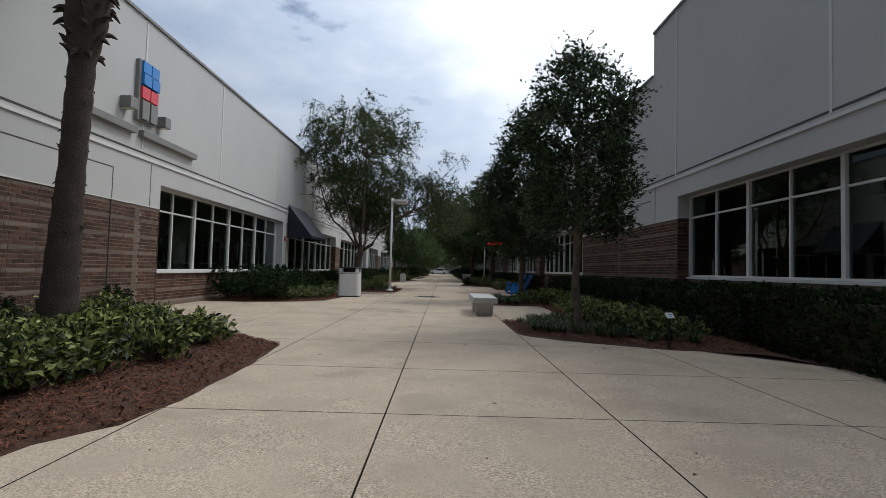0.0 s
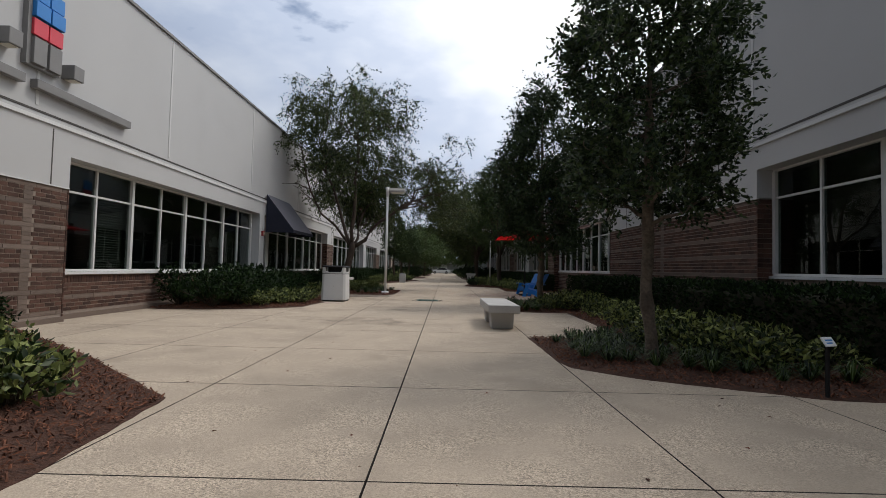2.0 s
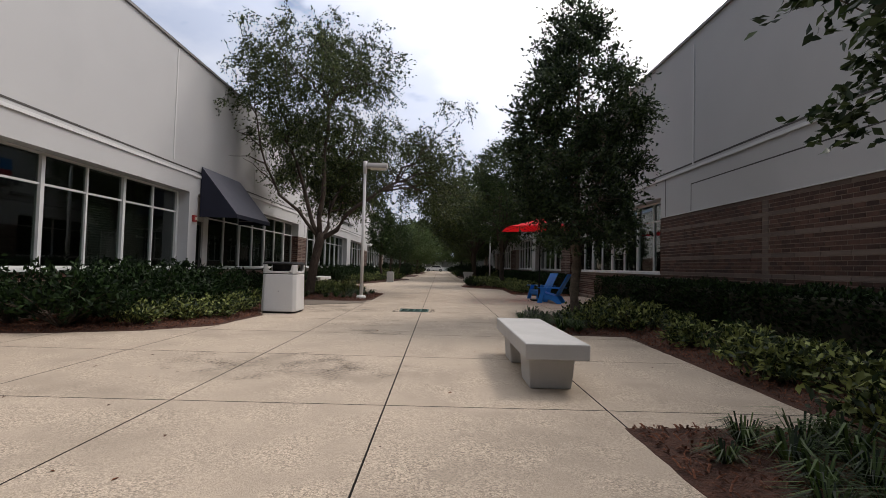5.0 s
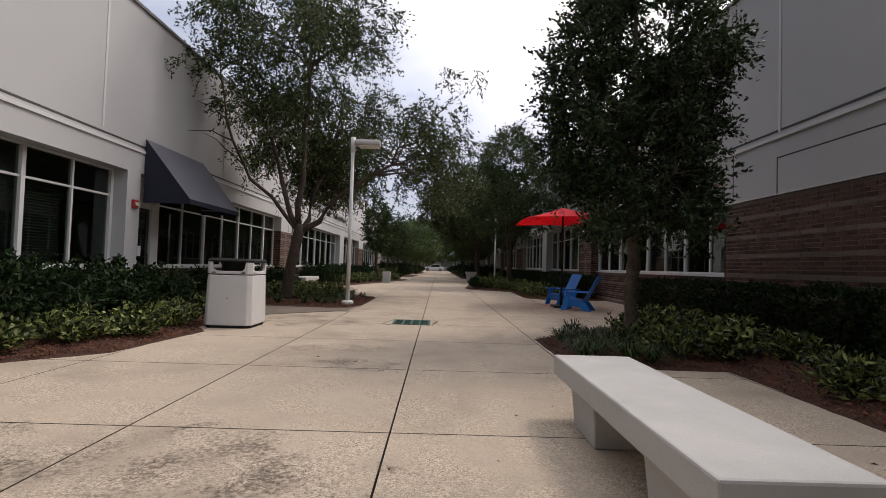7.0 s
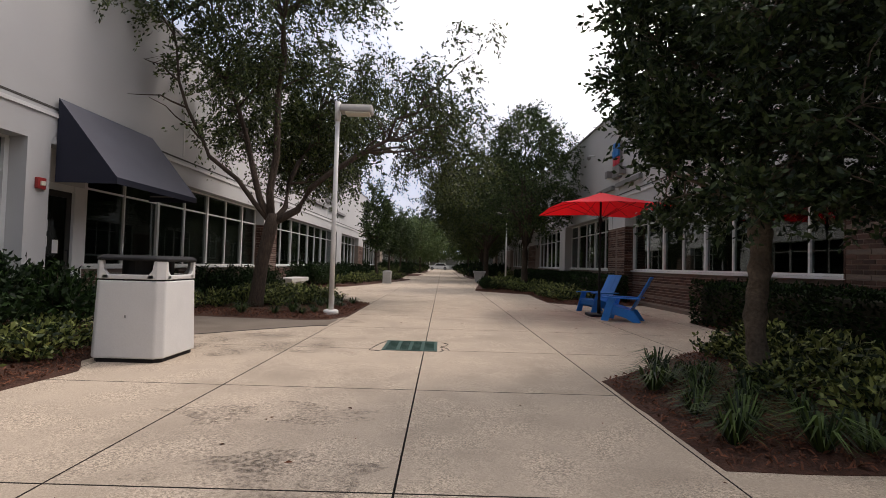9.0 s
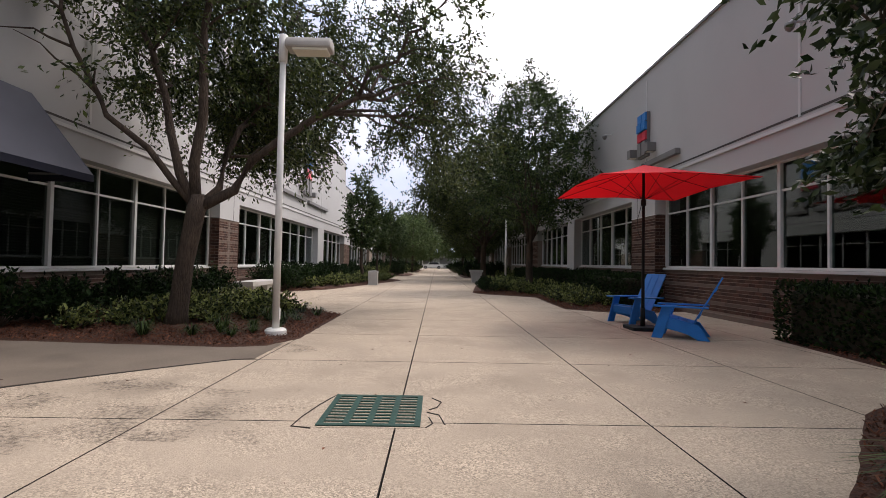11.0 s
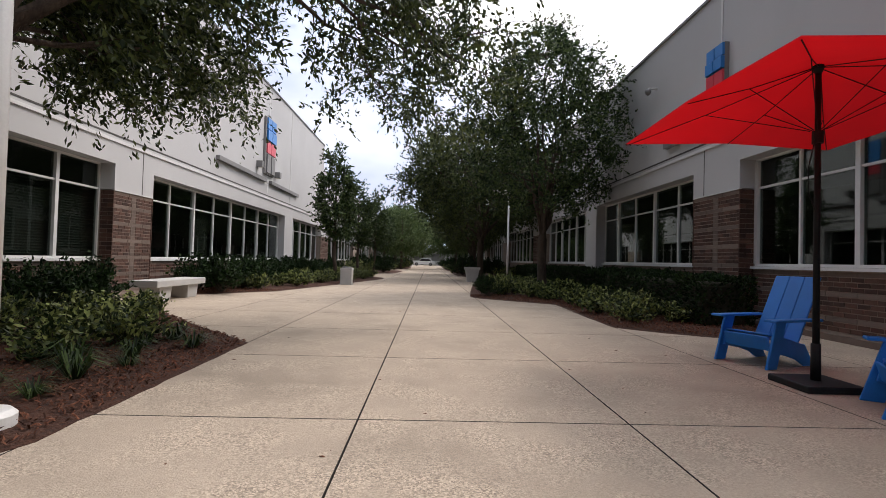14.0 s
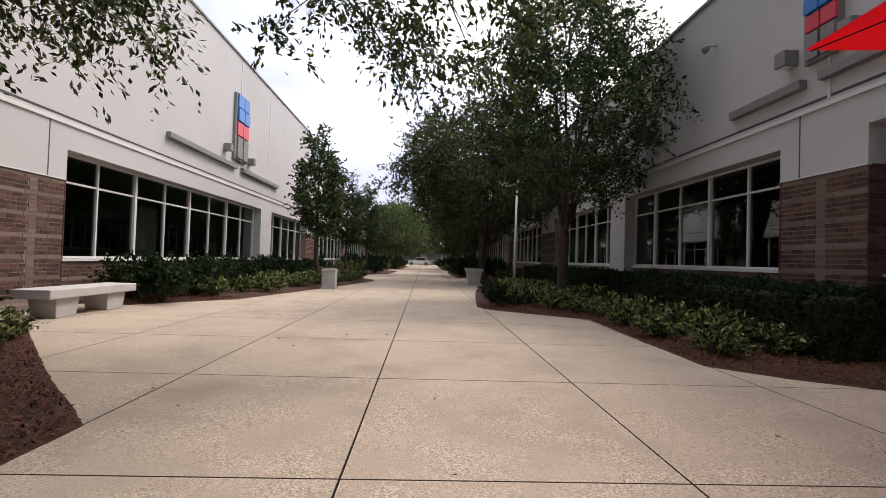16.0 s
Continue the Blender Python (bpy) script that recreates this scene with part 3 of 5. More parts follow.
# dome cameras on the shaded wall
for y, z in ((25.9, 5.6), (35.6, 6.1)):
    cctv = thing("dome_camera", "white dome security camera on a wall bracket", "camera", pose(XR + 0.05, y, z), "dome cameras")
    part("bracket", Shape().tube([(0, 0, 0.05), (-0.22, 0, 0.05), (-0.26, 0, 0.0)], [0.03, 0.03, 0.04]).mesh("bracket", M_FRAME, True), cctv)
    part("dome", Shape().tube([(-0.26, 0, 0.0), (-0.26, 0, -0.05), (-0.26, 0, -0.11), (-0.26, 0, -0.15)], [0.085, 0.09, 0.065, 0.02], 12).mesh("dome", M_GREYBAR, True), cctv)


# ---- street furniture ----
def bench(m, label):
    b = thing("bench", label, "bench", m, "concrete benches")
    part("seat", rounded(Shape().box(-0.31, -1.18, 0.335, 0.31, 1.18, 0.49), "seat", M_CONCRETE, 0.014), b)
    for y in (-0.66, 0.66):
        sh = Shape()
        sh.v += [(-0.21, y - 0.24, 0), (0.21, y - 0.24, 0), (0.21, y + 0.24, 0), (-0.21, y + 0.24, 0), (-0.235, y - 0.28, 0.335), (0.235, y - 0.28, 0.335), (0.235, y + 0.28, 0.335), (-0.235, y + 0.28, 0.335)]
        sh.f += [(0, 3, 2, 1), (4, 5, 6, 7), (0, 1, 5, 4), (1, 2, 6, 5), (2, 3, 7, 6), (3, 0, 4, 7)]
        part("leg", rounded(sh, "leg", M_CONCRETE, 0.014), b)
    return b


bench(pose(1.145, 13.98, 0), "pale cast-concrete bench beside the walkway")
bench(pose(-6.3, 34.25, 0), "pale cast-concrete bench before the brick pier")


def chamfered(w, c):
    """A square outline with its corners cut off."""
    return [(w - c, -w), (w, -w + c), (w, w - c), (w - c, w), (-w + c, w), (-w, w - c), (-w, -w + c), (-w + c, -w)]


def taper(rings):
    """A closed solid through outlines of eight corners: (half width, cut, height)."""
    sh = Shape()
    for w, c, z in rings:
        sh.v += [(x, y, z) for x, y in chamfered(w, c)]
    for k in range(len(rings) - 1):
        sh.f += [(8 * k + i, 8 * k + (i + 1) % 8, 8 * k + 8 + (i + 1) % 8, 8 * k + 8 + i) for i in range(8)]
    top = 8 * (len(rings) - 1)
    sh.f += [tuple(range(7, -1, -1)), tuple(range(top, top + 8))]
    return sh


def litter_bin(m):
    b = thing("litter_bin", "white square litter bin with a black swing-top rim", "litter bin", m)
    w = 0.395
    part("body", rounded(taper([(0.415, 0.075, 0.045), (w, 0.075, 0.915)]), "body", M_BIN, 0.018, 3), b)
    part("plinth", taper([(0.385, 0.07, 0.0), (0.385, 0.07, 0.045)]).mesh("plinth", M_BLACK), b, "black recessed foot")
    part("seam", taper([(w - 0.012, 0.07, 0.915), (w - 0.012, 0.07, 0.932)]).mesh("seam", M_BLACK), b, "dark joint below the hood")
    lip = Shape()
    for a in (-1, 1):
        lip.box(-w + 0.10, min(a * w, a * (w - 0.035)), 0.932, w - 0.10, max(a * w, a * (w - 0.035)), 0.985)
        lip.box(min(a * w, a * (w - 0.035)), -w + 0.10, 0.932, max(a * w, a * (w - 0.035)), w - 0.10, 0.985)
    part("lip", rounded(lip, "lip", M_BIN, 0.010), b)
    for sx in (-1, 1):
        for sy in (-1, 1):
            post = Shape()
            for z, f in ((0.932, 0.19), (0.985, 0.165), (1.03, 0.125), (1.14, 0.105)):
                ring = [(w - f, w), (w - 0.07, w), (w, w - 0.07), (w, w - f), (w - 0.045, w - f), (w - f, w - 0.045)]
                post.v += [(sx * x, sy * y, z) for x, y in ring]
            for k in range(3):
                post.f += [(6 * k + i, 6 * k + (i + 1) % 6, 6 * k + 6 + (i + 1) % 6, 6 * k + 6 + i) for i in range(6)]
            post.f += [tuple(range(5, -1, -1)), tuple(range(18, 24))]
            part("hood_post", rounded(post, "hood_post", M_BIN, 0.006), b)
    part("rim", rounded(taper([(w + 0.012, 0.085, 1.14), (w + 0.016, 0.085, 1.17), (w - 0.03, 0.085, 1.205)]), "rim", M_BLACK, 0.012), b, "black top rim")
    part("liner", Shape().tube([(0, 0, 0.935), (0, 0, 1.14)], [0.27, 0.27], 20).mesh("liner", M_BLACK), b, "black inner liner")
    part("dent", Shape().tube([(0.0, -0.4085, 0.50), (0.0, -0.4075, 0.53)], [0.011, 0.008], 6).mesh("dent", M_GREYBAR), b, "small dark scuff")
    return b


litter_bin(pose(-3.75, 20.05, 0))


def concrete_bin(m):
    b = thing("concrete_bin", "low square concrete litter bin at the bed's edge", "litter bin", m, "concrete bins")
    sh = Shape()
    w = 0.25
    sh.box(-w, -w, 0, w, w, 0.05).box(-w + 0.015, -w + 0.015, 0.05, w - 0.015, w - 0.015, 0.62).box(-w, -w, 0.62, w, w, 0.70)
    part("body", rounded(sh, "body", M_CONCRETE, 0.012), b)
    part("lid", Shape().tube([(0, 0, 0.70), (0, 0, 0.73), (0, 0, 0.75)], [0.22, 0.21, 0.17], 16).mesh("lid", M_GREYBAR, True), b)


concrete_bin(pose(-3.43, 42.9, 0))
planter = thing("concrete_planter", "square concrete planter that widens to its rim", "planter", pose(2.4, 48.8, 0))
part("body", rounded(taper([(0.27, 0.02, 0.0), (0.36, 0.02, 0.66)]), "body", M_CONCRETE, 0.012), planter)
part("rim", rounded(taper([(0.41, 0.02, 0.66), (0.42, 0.02, 0.80)]), "rim", M_CONCRETE, 0.012), planter)
part("soil", taper([(0.33, 0.02, 0.80), (0.33, 0.02, 0.81)]).mesh("soil", M_MULCH), planter, "dark soil fill")


def light_pole(m, h=4.35):
    p = thing("lamp_post", "slim white painted lamp post with a flat head", "street lamp", m, "lamp posts")
    part("base", Shape().tube([(0, 0, 0), (0, 0, 0.10), (0, 0, 0.13)], [0.165, 0.165, 0.135], 48).mesh("base", M_POLE), p)
    part("hand_hole_cover", rounded(Shape().box(0.045, -0.03, 0.26, 0.062, 0.03, 0.44), "hand_hole_cover", M_POLE, 0.004), p, "small white cover plate")
    part("pole", Shape().tube([(0, 0, 0.13), (0, 0, h * 0.5), (0, 0, h)], [0.058, 0.053, 0.047], 16).mesh("pole", M_POLE, True), p)
    part("collar", Shape().tube([(0, 0, h - 0.02), (0, 0, h + 0.42)], [0.068, 0.068], 14).mesh("collar", M_POLE, True), p)
    hd = Shape()
    hd.side([(-0.17, h + 0.18), (0.17, h + 0.18), (0.17, h + 0.27), (0.10, h + 0.36), (-0.10, h + 0.36), (-0.17, h + 0.27)], 0.06, 0.78)
    head = part("lamp_head", rounded(hd, "lamp_head", M_HEAD, 0.03), p)
    part("lens", rounded(Shape().box(0.18, -0.14, h + 0.14, 0.72, 0.14, h + 0.185), "lens", M_LENS, 0.01), head, "frosted lens")
    return p


lamp = light_pole(pose(-2.66, 25.05, 0))
for x, y, a in ((3.93, 46.3, 180), (3.2, 94, 180), (-2.7, 106, 0)):
    copy_thing(lamp, pose(x, y, 0, 0, 0, a))

# drain grate
grate = thing("drain_grate", "green cast-iron drain grate set in the walkway", "drain grate", pose(-0.64, 21.3, 0))
rim = Shape().box(-0.38, -0.41, -0.01, 0.38, -0.36, 0.012).box(-0.38, 0.36, -0.01, 0.38, 0.41, 0.012).box(-0.38, -0.36, -0.01, -0.335, 0.36, 0.012).box(0.335, -0.36, -0.01, 0.38, 0.36, 0.012)
part("rim", rim.mesh("rim", M_DRAIN), grate)
# no real hole: a flat black sheet imitates the dark depth under the bars
part("well", Shape().box(-0.36, -0.38, -0.008, 0.36, 0.38, 0.0015).mesh("well", M_BLACK), grate, "black sheet standing in for the shaded depth below the bars")
for k in range(9):
    y = -0.30 + k * 0.075
    part("bar", Shape().box(-0.335, y - 0.014, 0.001, 0.335, y + 0.014, 0.011).mesh("bar", M_DRAIN), grate)
for k in range(3):
    x = -0.17 + k * 0.17
    part("cross_bar", Shape().box(x - 0.024, -0.36, 0.001, x + 0.024, 0.36, 0.0115).mesh("cross_bar", M_DRAIN), grate)
collar = Shape().prism([(-0.52, -0.42), (-0.3, -0.44), (0.3, -0.43), (0.43, -0.40), (0.42, 0.1), (0.46, 0.38), (0.30, 0.43), (-0.38, 0.43), (-0.46, 0.1)], -0.01, 0.003)
part("mortar_collar", collar.mesh("mortar_collar", M_SLAB), grate, "patched mortar surround")
for pts in ([(-0.38, 0.45), (-0.47, 0.12), (-0.53, -0.2), (-0.55, -0.42), (-0.40, -0.46)], [(0.46, 0.36), (0.54, 0.24), (0.50, 0.08), (0.44, 0.02)], [(0.42, -0.05), (0.52, -0.12), (0.56, -0.34)], [(0.44, -0.18), (0.47, -0.32), (0.42, -0.42)]):
    part("crack", Shape().tube([(x, y, 0.002) for x, y in pts], [0.006] * len(pts), 4).mesh("crack", M_JOINT), grate, "cracked edge of the concrete")


# ---- blue lounge chairs and the umbrella ----
def lounge_chair(m, label):
    """A flat-board lounge chair facing -y."""
    c = thing("lounge_chair", label, "chair", m, "blue lounge chairs")
    t = 0.016
    for s in (-1, 1):
        x = s * 0.30
        part("side_panel", rounded(Shape().side([(0.46, 0.0), (0.27, 0.0), (0.12, 0.085), (-0.06, 0.135), (-0.36, 0.19), (-0.30, 0.385), (-0.16, 0.365), (0.16, 0.285), (0.28, 0.26)], x - t, x + t), "side_panel", M_BLUE, 0.005, 1), c)
        x = s * 0.333
        part("front_leg", rounded(Shape().side([(-0.47, 0.0), (-0.29, 0.0), (-0.12, 0.545), (-0.30, 0.545)], x - t, x + t), "front_leg", M_BLUE, 0.005, 1), c)
        a, b = s * 0.43, s * 0.27
        part("armrest", rounded(Shape().prism([(a, -0.43), (a, 0.44), (b + s * 0.03, 0.44), (b, -0.43)][::s], 0.546, 0.574), "armrest", M_BLUE, 0.006, 1), c)
    part("front_rail", rounded(Shape().box(-0.283, -0.013, -0.085, 0.283, 0.013, 0.085), "front_rail", M_BLUE, 0.005, 1), c, m=pose(0, -0.335, 0.285, 17, 0, 0))
    for k in range(4):
        part("seat_slat", rounded(Shape().box(-0.283, -0.066, -0.011, 0.283, 0.066, 0.011), "seat_slat", M_BLUE, 0.005, 1), c, m=pose(0, -0.255 + k * 0.137, 0.375 - k * 0.033, -13.5, 0, 0))
    for k in range(3):
        part("back_slat", rounded(Shape().box(-0.0925, -0.012, 0, 0.0925, 0.012, 0.92), "back_slat", M_BLUE, 0.005, 1), c, m=pose((k - 1) * 0.189, 0.20, 0.265, -29, 0, 0))
    for z, y in ((0.40, 0.292), (0.86, 0.547)):
        part("back_rail", rounded(Shape().box(-0.27, -0.011, -0.04, 0.27, 0.011, 0.04), "back_rail", M_BLUE, 0.005, 1), c, m=pose(0, y, z, -29, 0, 0))
    return c


c1 = lounge_chair(pose(4.10, 27.80, 0, 0, 0, -69), "bright blue flat-board lounge chair on the patio")
c2 = lounge_chair(pose(4.06, 25.70, 0, 0, 0, -120), "bright blue flat-board lounge chair beside the umbrella base")
c1.scale = c2.scale = (0.95, 0.95, 0.97)

UMB = (3.78, 26.62)
umb = thing("patio_umbrella", "open red rectangular patio umbrella on a black pole", "umbrella", pose(*UMB, 0, 0, 0, -1))
part("base_plate", rounded(Shape().box(-0.28, -0.28, 0.0, 0.28, 0.28, 0.065), "base_plate", M_BLACK, 0.012), umb, "square black base plate")
part("pole", Shape().tube([(0, 0, 0.07), (0, 0, 1.5), (0, 0, 3.12)], [0.032, 0.028, 0.026], 12).mesh("pole", M_BLACK, True), umb)
part("sleeve", Shape().tube([(0, 0, 0.07), (0, 0, 0.42)], [0.045, 0.042], 12).mesh("sleeve", M_BLACK, True), umb)
HALF_W, HALF_L, EAVE, PEAK = 1.30, 1.52, 2.68, 3.15
can = Shape()
n_u = 8
corner = []
for k, (fx, fy) in enumerate(((1, 1), (0, 1), (-1, 1), (-1, 0), (-1, -1), (0, -1), (1, -1), (1, 0))):
    corner.append((fx * HALF_W, fy * HALF_L, EAVE + 0.05 * (k % 2)))
rings = 5
for j in range(rings + 1):
    f = j / rings
    for k in range(n_u):
        cx, cy, cz = corner[k]
        can.v.append((cx * f * 1.0 + 0.0, cy * f, PEAK + (cz - PEAK) * f - 0.03 * math.sin(math.pi * f)))
for j in range(rings):
    for k in range(n_u):
        can.f.append((j * n_u + k, (j + 1) * n_u + k, (j + 1) * n_u + (k + 1) % n_u, j * n_u + (k + 1) % n_u) if j else (k, n_u + k, n_u + (k + 1) % n_u))
cme = can.mesh("canopy", M_RED)
canopy = part("canopy", cme, umb, "red canvas canopy")
sol = canopy.modifiers.new("thickness", "SOLIDIFY")
sol.thickness = 0.006
for k in range(n_u):
    cx, cy, cz = corner[k]
    rib = part("rib", Shape().tube([(0.02 * math.cos(k), 0.02 * math.sin(k), PEAK - 0.04), (cx * 0.5, cy * 0.5, (PEAK + cz) / 2 - 0.055), (cx * 0.985, cy * 0.985, cz - 0.02)], [0.005] * 3, 6).mesh("rib", M_BLACK), umb)
    part("strut", Shape().tube([(0.03 * cx, 0.03 * cy, 2.49), (cx * 0.52, cy * 0.52, (PEAK + cz) / 2 - 0.065)], [0.0045] * 2, 6).mesh("strut", M_BLACK), rib)
part("runner", Shape().tube([(0, 0, 2.36), (0, 0, 2.48)], [0.05, 0.05], 12).mesh("runner", M_BLACK), umb)
part("finial", Shape().tube([(0, 0, 3.05), (0, 0, 3.10), (0, 0, 3.14), (0, 0, 3.18)], [0.03, 0.05, 0.045, 0.01], 12).mesh("finial", M_BLACK, True), umb)
part("cord", Shape().tube([(-0.04, -0.02, 2.40), (-0.13, -0.05, 2.1), (-0.12, -0.05, 1.85), (-0.03, -0.02, 1.7)], [0.006] * 4, 5).mesh("cord", M_BLACK), umb)

# little garden sign
gs = thing("garden_sign", "small white marker sign on a black stake in the mulch", "sign", pose(3.72, 8.05, 0, 0, 0, 20))
part("stake", Shape().box(-0.018, -0.012, 0, 0.018, 0.012, 0.50).mesh("stake", M_BLACK), gs)
plate = part("plate", rounded(Shape().box(-0.075, -0.008, -0.05, 0.075, 0.008, 0.05), "plate", M_PAPER, 0.004), gs, "white plate", pose(0, -0.01, 0.55, -35, 0, 0))
part("printing", Shape().box(-0.05, -0.011, 0.005, 0.05, -0.009, 0.02).box(-0.05, -0.011, -0.025, 0.03, -0.009, -0.012).mesh("printing", M_SIGNBLUE), plate, "unreadable blue print")


# ---- planting beds ----
def inside(px, py, poly):
    hit, n = False, len(poly)
    for i in range(n):
        (x0, y0), (x1, y1) = poly[i], poly[(i + 1) % n]
        if (y0 > py) != (y1 > py) and px < (x1 - x0) * (py - y0) / (y1 - y0) + x0:
            hit = not hit
    return hit


def edge_distance(px, py, poly):
    best = 9e9
    n = len(poly)
    for i in range(n):
        (x0, y0), (x1, y1) = poly[i], poly[(i + 1) % n]
        dx, dy = x1 - x0, y1 - y0
        f = max(0, min(1, ((px - x0) * dx + (py - y0) * dy) / (dx * dx + dy * dy)))
        best = min(best, math.hypot(px - x0 - f * dx, py - y0 - f * dy))
    return best


BEDS = {
    "left_a": [(-7.35, -8.0), (-2.95, -8.0), (-2.75, 2.0), (-2.62, 3.2), (-2.32, 3.65), (-2.25, 4.3), (-2.26, 5.9), (-2.42, 7.5), (-4.4, 9.3), (-7.35, 11.6)],
    "left_b": [(-7.62, 15.7), (-6.4, 15.7), (-4.9, 16.35), (-4.1, 17.2), (-3.92, 19.2), (-4.25, 19.7), (-4.3, 22.1), (-7.62, 22.7)],
    "left_c": [(-7.62, 24.35), (-6.2, 24.28), (-2.95, 24.02), (-2.5, 24.2), (-2.24, 24.9), (-2.26, 28.35), (-3.55, 29.75), (-5.56, 32.1), (-6.3, 32.9), (-7.62, 33.1)],
    "left_d": [(-7.62, 35.7), (-6.28, 35.75), (-4.77, 37.74), (-3.8, 42.3), (-3.2, 45.5), (-2.5, 49.4), (-2.6, 51), (-3.9, 54), (-7.62, 56)],
    "right_a": [(6.6, -8), (5.2, -8.0), (5.45, 6.0), (5.48, 8.0), (4.6, 7.9), (3.73, 7.95), (2.2, 8.68), (1.55, 9.25), (1.47, 9.6), (1.45, 11.9), (3.25, 12.0), (3.45, 17.1), (1.52, 17.12), (1.52, 19.4), (2.2, 20.05), (3.4, 21.35), (5.3, 22.6), (5.6, 25.7), (6.6, 25.8)][::-1],
    "right_b": [(6.6, 30.5), (4.65, 29.75), (3.98, 30.16), (3.36, 30.75), (3.5, 35.3), (1.6, 36.8), (1.35, 37.4), (1.6, 40.2), (2.0, 44), (2.6, 47.6), (3.2, 50), (6.6, 52)],
    "left_e": [(-7.62, 58.5), (-4.5, 58.5), (-2.6, 61), (-2.4, 70), (-4.5, 73), (-7.62, 73)],
    "right_c": [(6.6, 55), (4.2, 55.5), (2.2, 58), (2.0, 68), (4.0, 71), (6.6, 71)],
    "left_f": [(-7.62, 76), (-4.5, 76), (-2.5, 79), (-2.5, 100), (-7.62, 100)],
    "right_d": [(6.6, 74), (4.2, 74.5), (2.1, 77), (2.1, 100), (6.6, 100)],
}
rng = random.Random(7)
for bed_name, poly in BEDS.items():
    far = poly[0][1] > 50
    bed = thing("planting_bed", "red-brown bark mulch bed beside the walkway", "planting bed", kind="structure", group="mulch beds")
    bm = bmesh.new()
    step = 0.6 if far else 0.22
    pts = []
    for i, (x0, y0) in enumerate(poly):
        x1, y1 = poly[(i + 1) % len(poly)]
        m = max(1, int(math.hypot(x1 - x0, y1 - y0) / (step * 0.8)))
        for k in range(m):
            f = k / m
            j = 0.012
            pts.append((x0 + (x1 - x0) * f + rng.uniform(-j, j), y0 + (y1 - y0) * f + rng.uniform(-j, j)))
    ring = [bm.verts.new((x, y, 0.004)) for x, y in pts]
    face = bm.faces.new(ring)
    low = [bm.verts.new((x, y, -0.02)) for x, y in pts]
    for i in range(len(ring)):
        bm.faces.new((ring[i], low[i], low[(i + 1) % len(ring)], ring[(i + 1) % len(ring)]))
    bmesh.ops.triangulate(bm, faces=[face])
    xs, ys = [p[0] for p in poly], [p[1] for p in poly]
    y = min(ys) + step
    while y < max(ys):
        bmesh.ops.bisect_plane(bm, geom=bm.verts[:] + bm.edges[:] + bm.faces[:], plane_co=(0, y, 0), plane_no=(0, 1, 0))
        y += step if y > 0 else 1.5
    x = min(xs) + step
    while x < max(xs):
        bmesh.ops.bisect_plane(bm, geom=bm.verts[:] + bm.edges[:] + bm.faces[:], plane_co=(x, 0, 0), plane_no=(1, 0, 0))
        x += step
    for v in bm.verts:
        if v.co.z > 0:
            d = edge_distance(v.co.x, v.co.y, poly)
            h = min(1, d / 0.5)
            v.co.z = 0.004 + h * (0.045 + 0.03 * noise.noise(Vector((v.co.x * 1.7, v.co.y * 1.7, 3)))) + (0.012 * noise.noise(Vector((v.co.x * 9, v.co.y * 9, 1))) if d > 0.05 else 0)
            v.co.z = max(v.co.z, 0.003)
    me = bpy.data.meshes.new("mulch")
    bmesh.ops.recalc_face_normals(bm, faces=bm.faces)
    bm.to_mesh(me)
    bm.free()
    me.materials.append(M_MULCH)
    part("mulch", me, bed)
    if not far:
        chips = Shape()
        area = (max(xs) - min(xs)) * (min(max(ys), 38) - max(min(ys), 1.5))
        for k in range(int(min(area * 420, 40000))):
            px, py = rng.uniform(min(xs), max(xs)), rng.uniform(max(min(ys), 1.5), min(max(ys), 38))
            if not inside(px, py, poly) or edge_distance(px, py, poly) < 0.02:
                continue
            if rng.random() < 0.5 and edge_distance(px, py, poly) > 1.6:
                continue
            z = 0.03 + 0.03 * min(1, edge_distance(px, py, poly) / 0.5)
            a, ln, w = rng.uniform(0, math.pi), rng.uniform(0.008, 0.034), rng.uniform(0.003, 0.009)
            ca, sa, ti = math.cos(a), math.sin(a), rng.uniform(-0.02, 0.02)
            b = len(chips.v)
            chips.v += [(px - ca * ln - sa * w, py - sa * ln + ca * w, z - ti), (px - ca * ln + sa * w, py - sa * ln - ca * w, z - ti), (px + ca * ln + sa * w, py + sa * ln - ca * w, z + ti), (px + ca * ln - sa * w, py + sa * ln + ca * w, z + ti), (px, py, z + 0.012)]
            chips.f += [(b, b + 1, b + 4), (b + 1, b + 2, b + 4), (b + 2, b + 3, b + 4), (b + 3, b, b + 4)]
        tagged(part("bark_chips", chips.mesh("bark_chips", M_CHIP), bed), kind="stuff")


# ---- trees ----
def curve_points(a, b, bow, n=6, wobble=0.0, r=None):
    a, b = Vector(a), Vector(b)
    out = []
    for i in range(n + 1):
        f = i / n
        p = a.lerp(b, f) + Vector(bow) * math.sin(math.pi * f)
        if r and 0 < i < n:
            p += Vector((r.uniform(-wobble, wobble), r.uniform(-wobble, wobble), r.uniform(-wobble, wobble)))
        out.append(p)
    return out


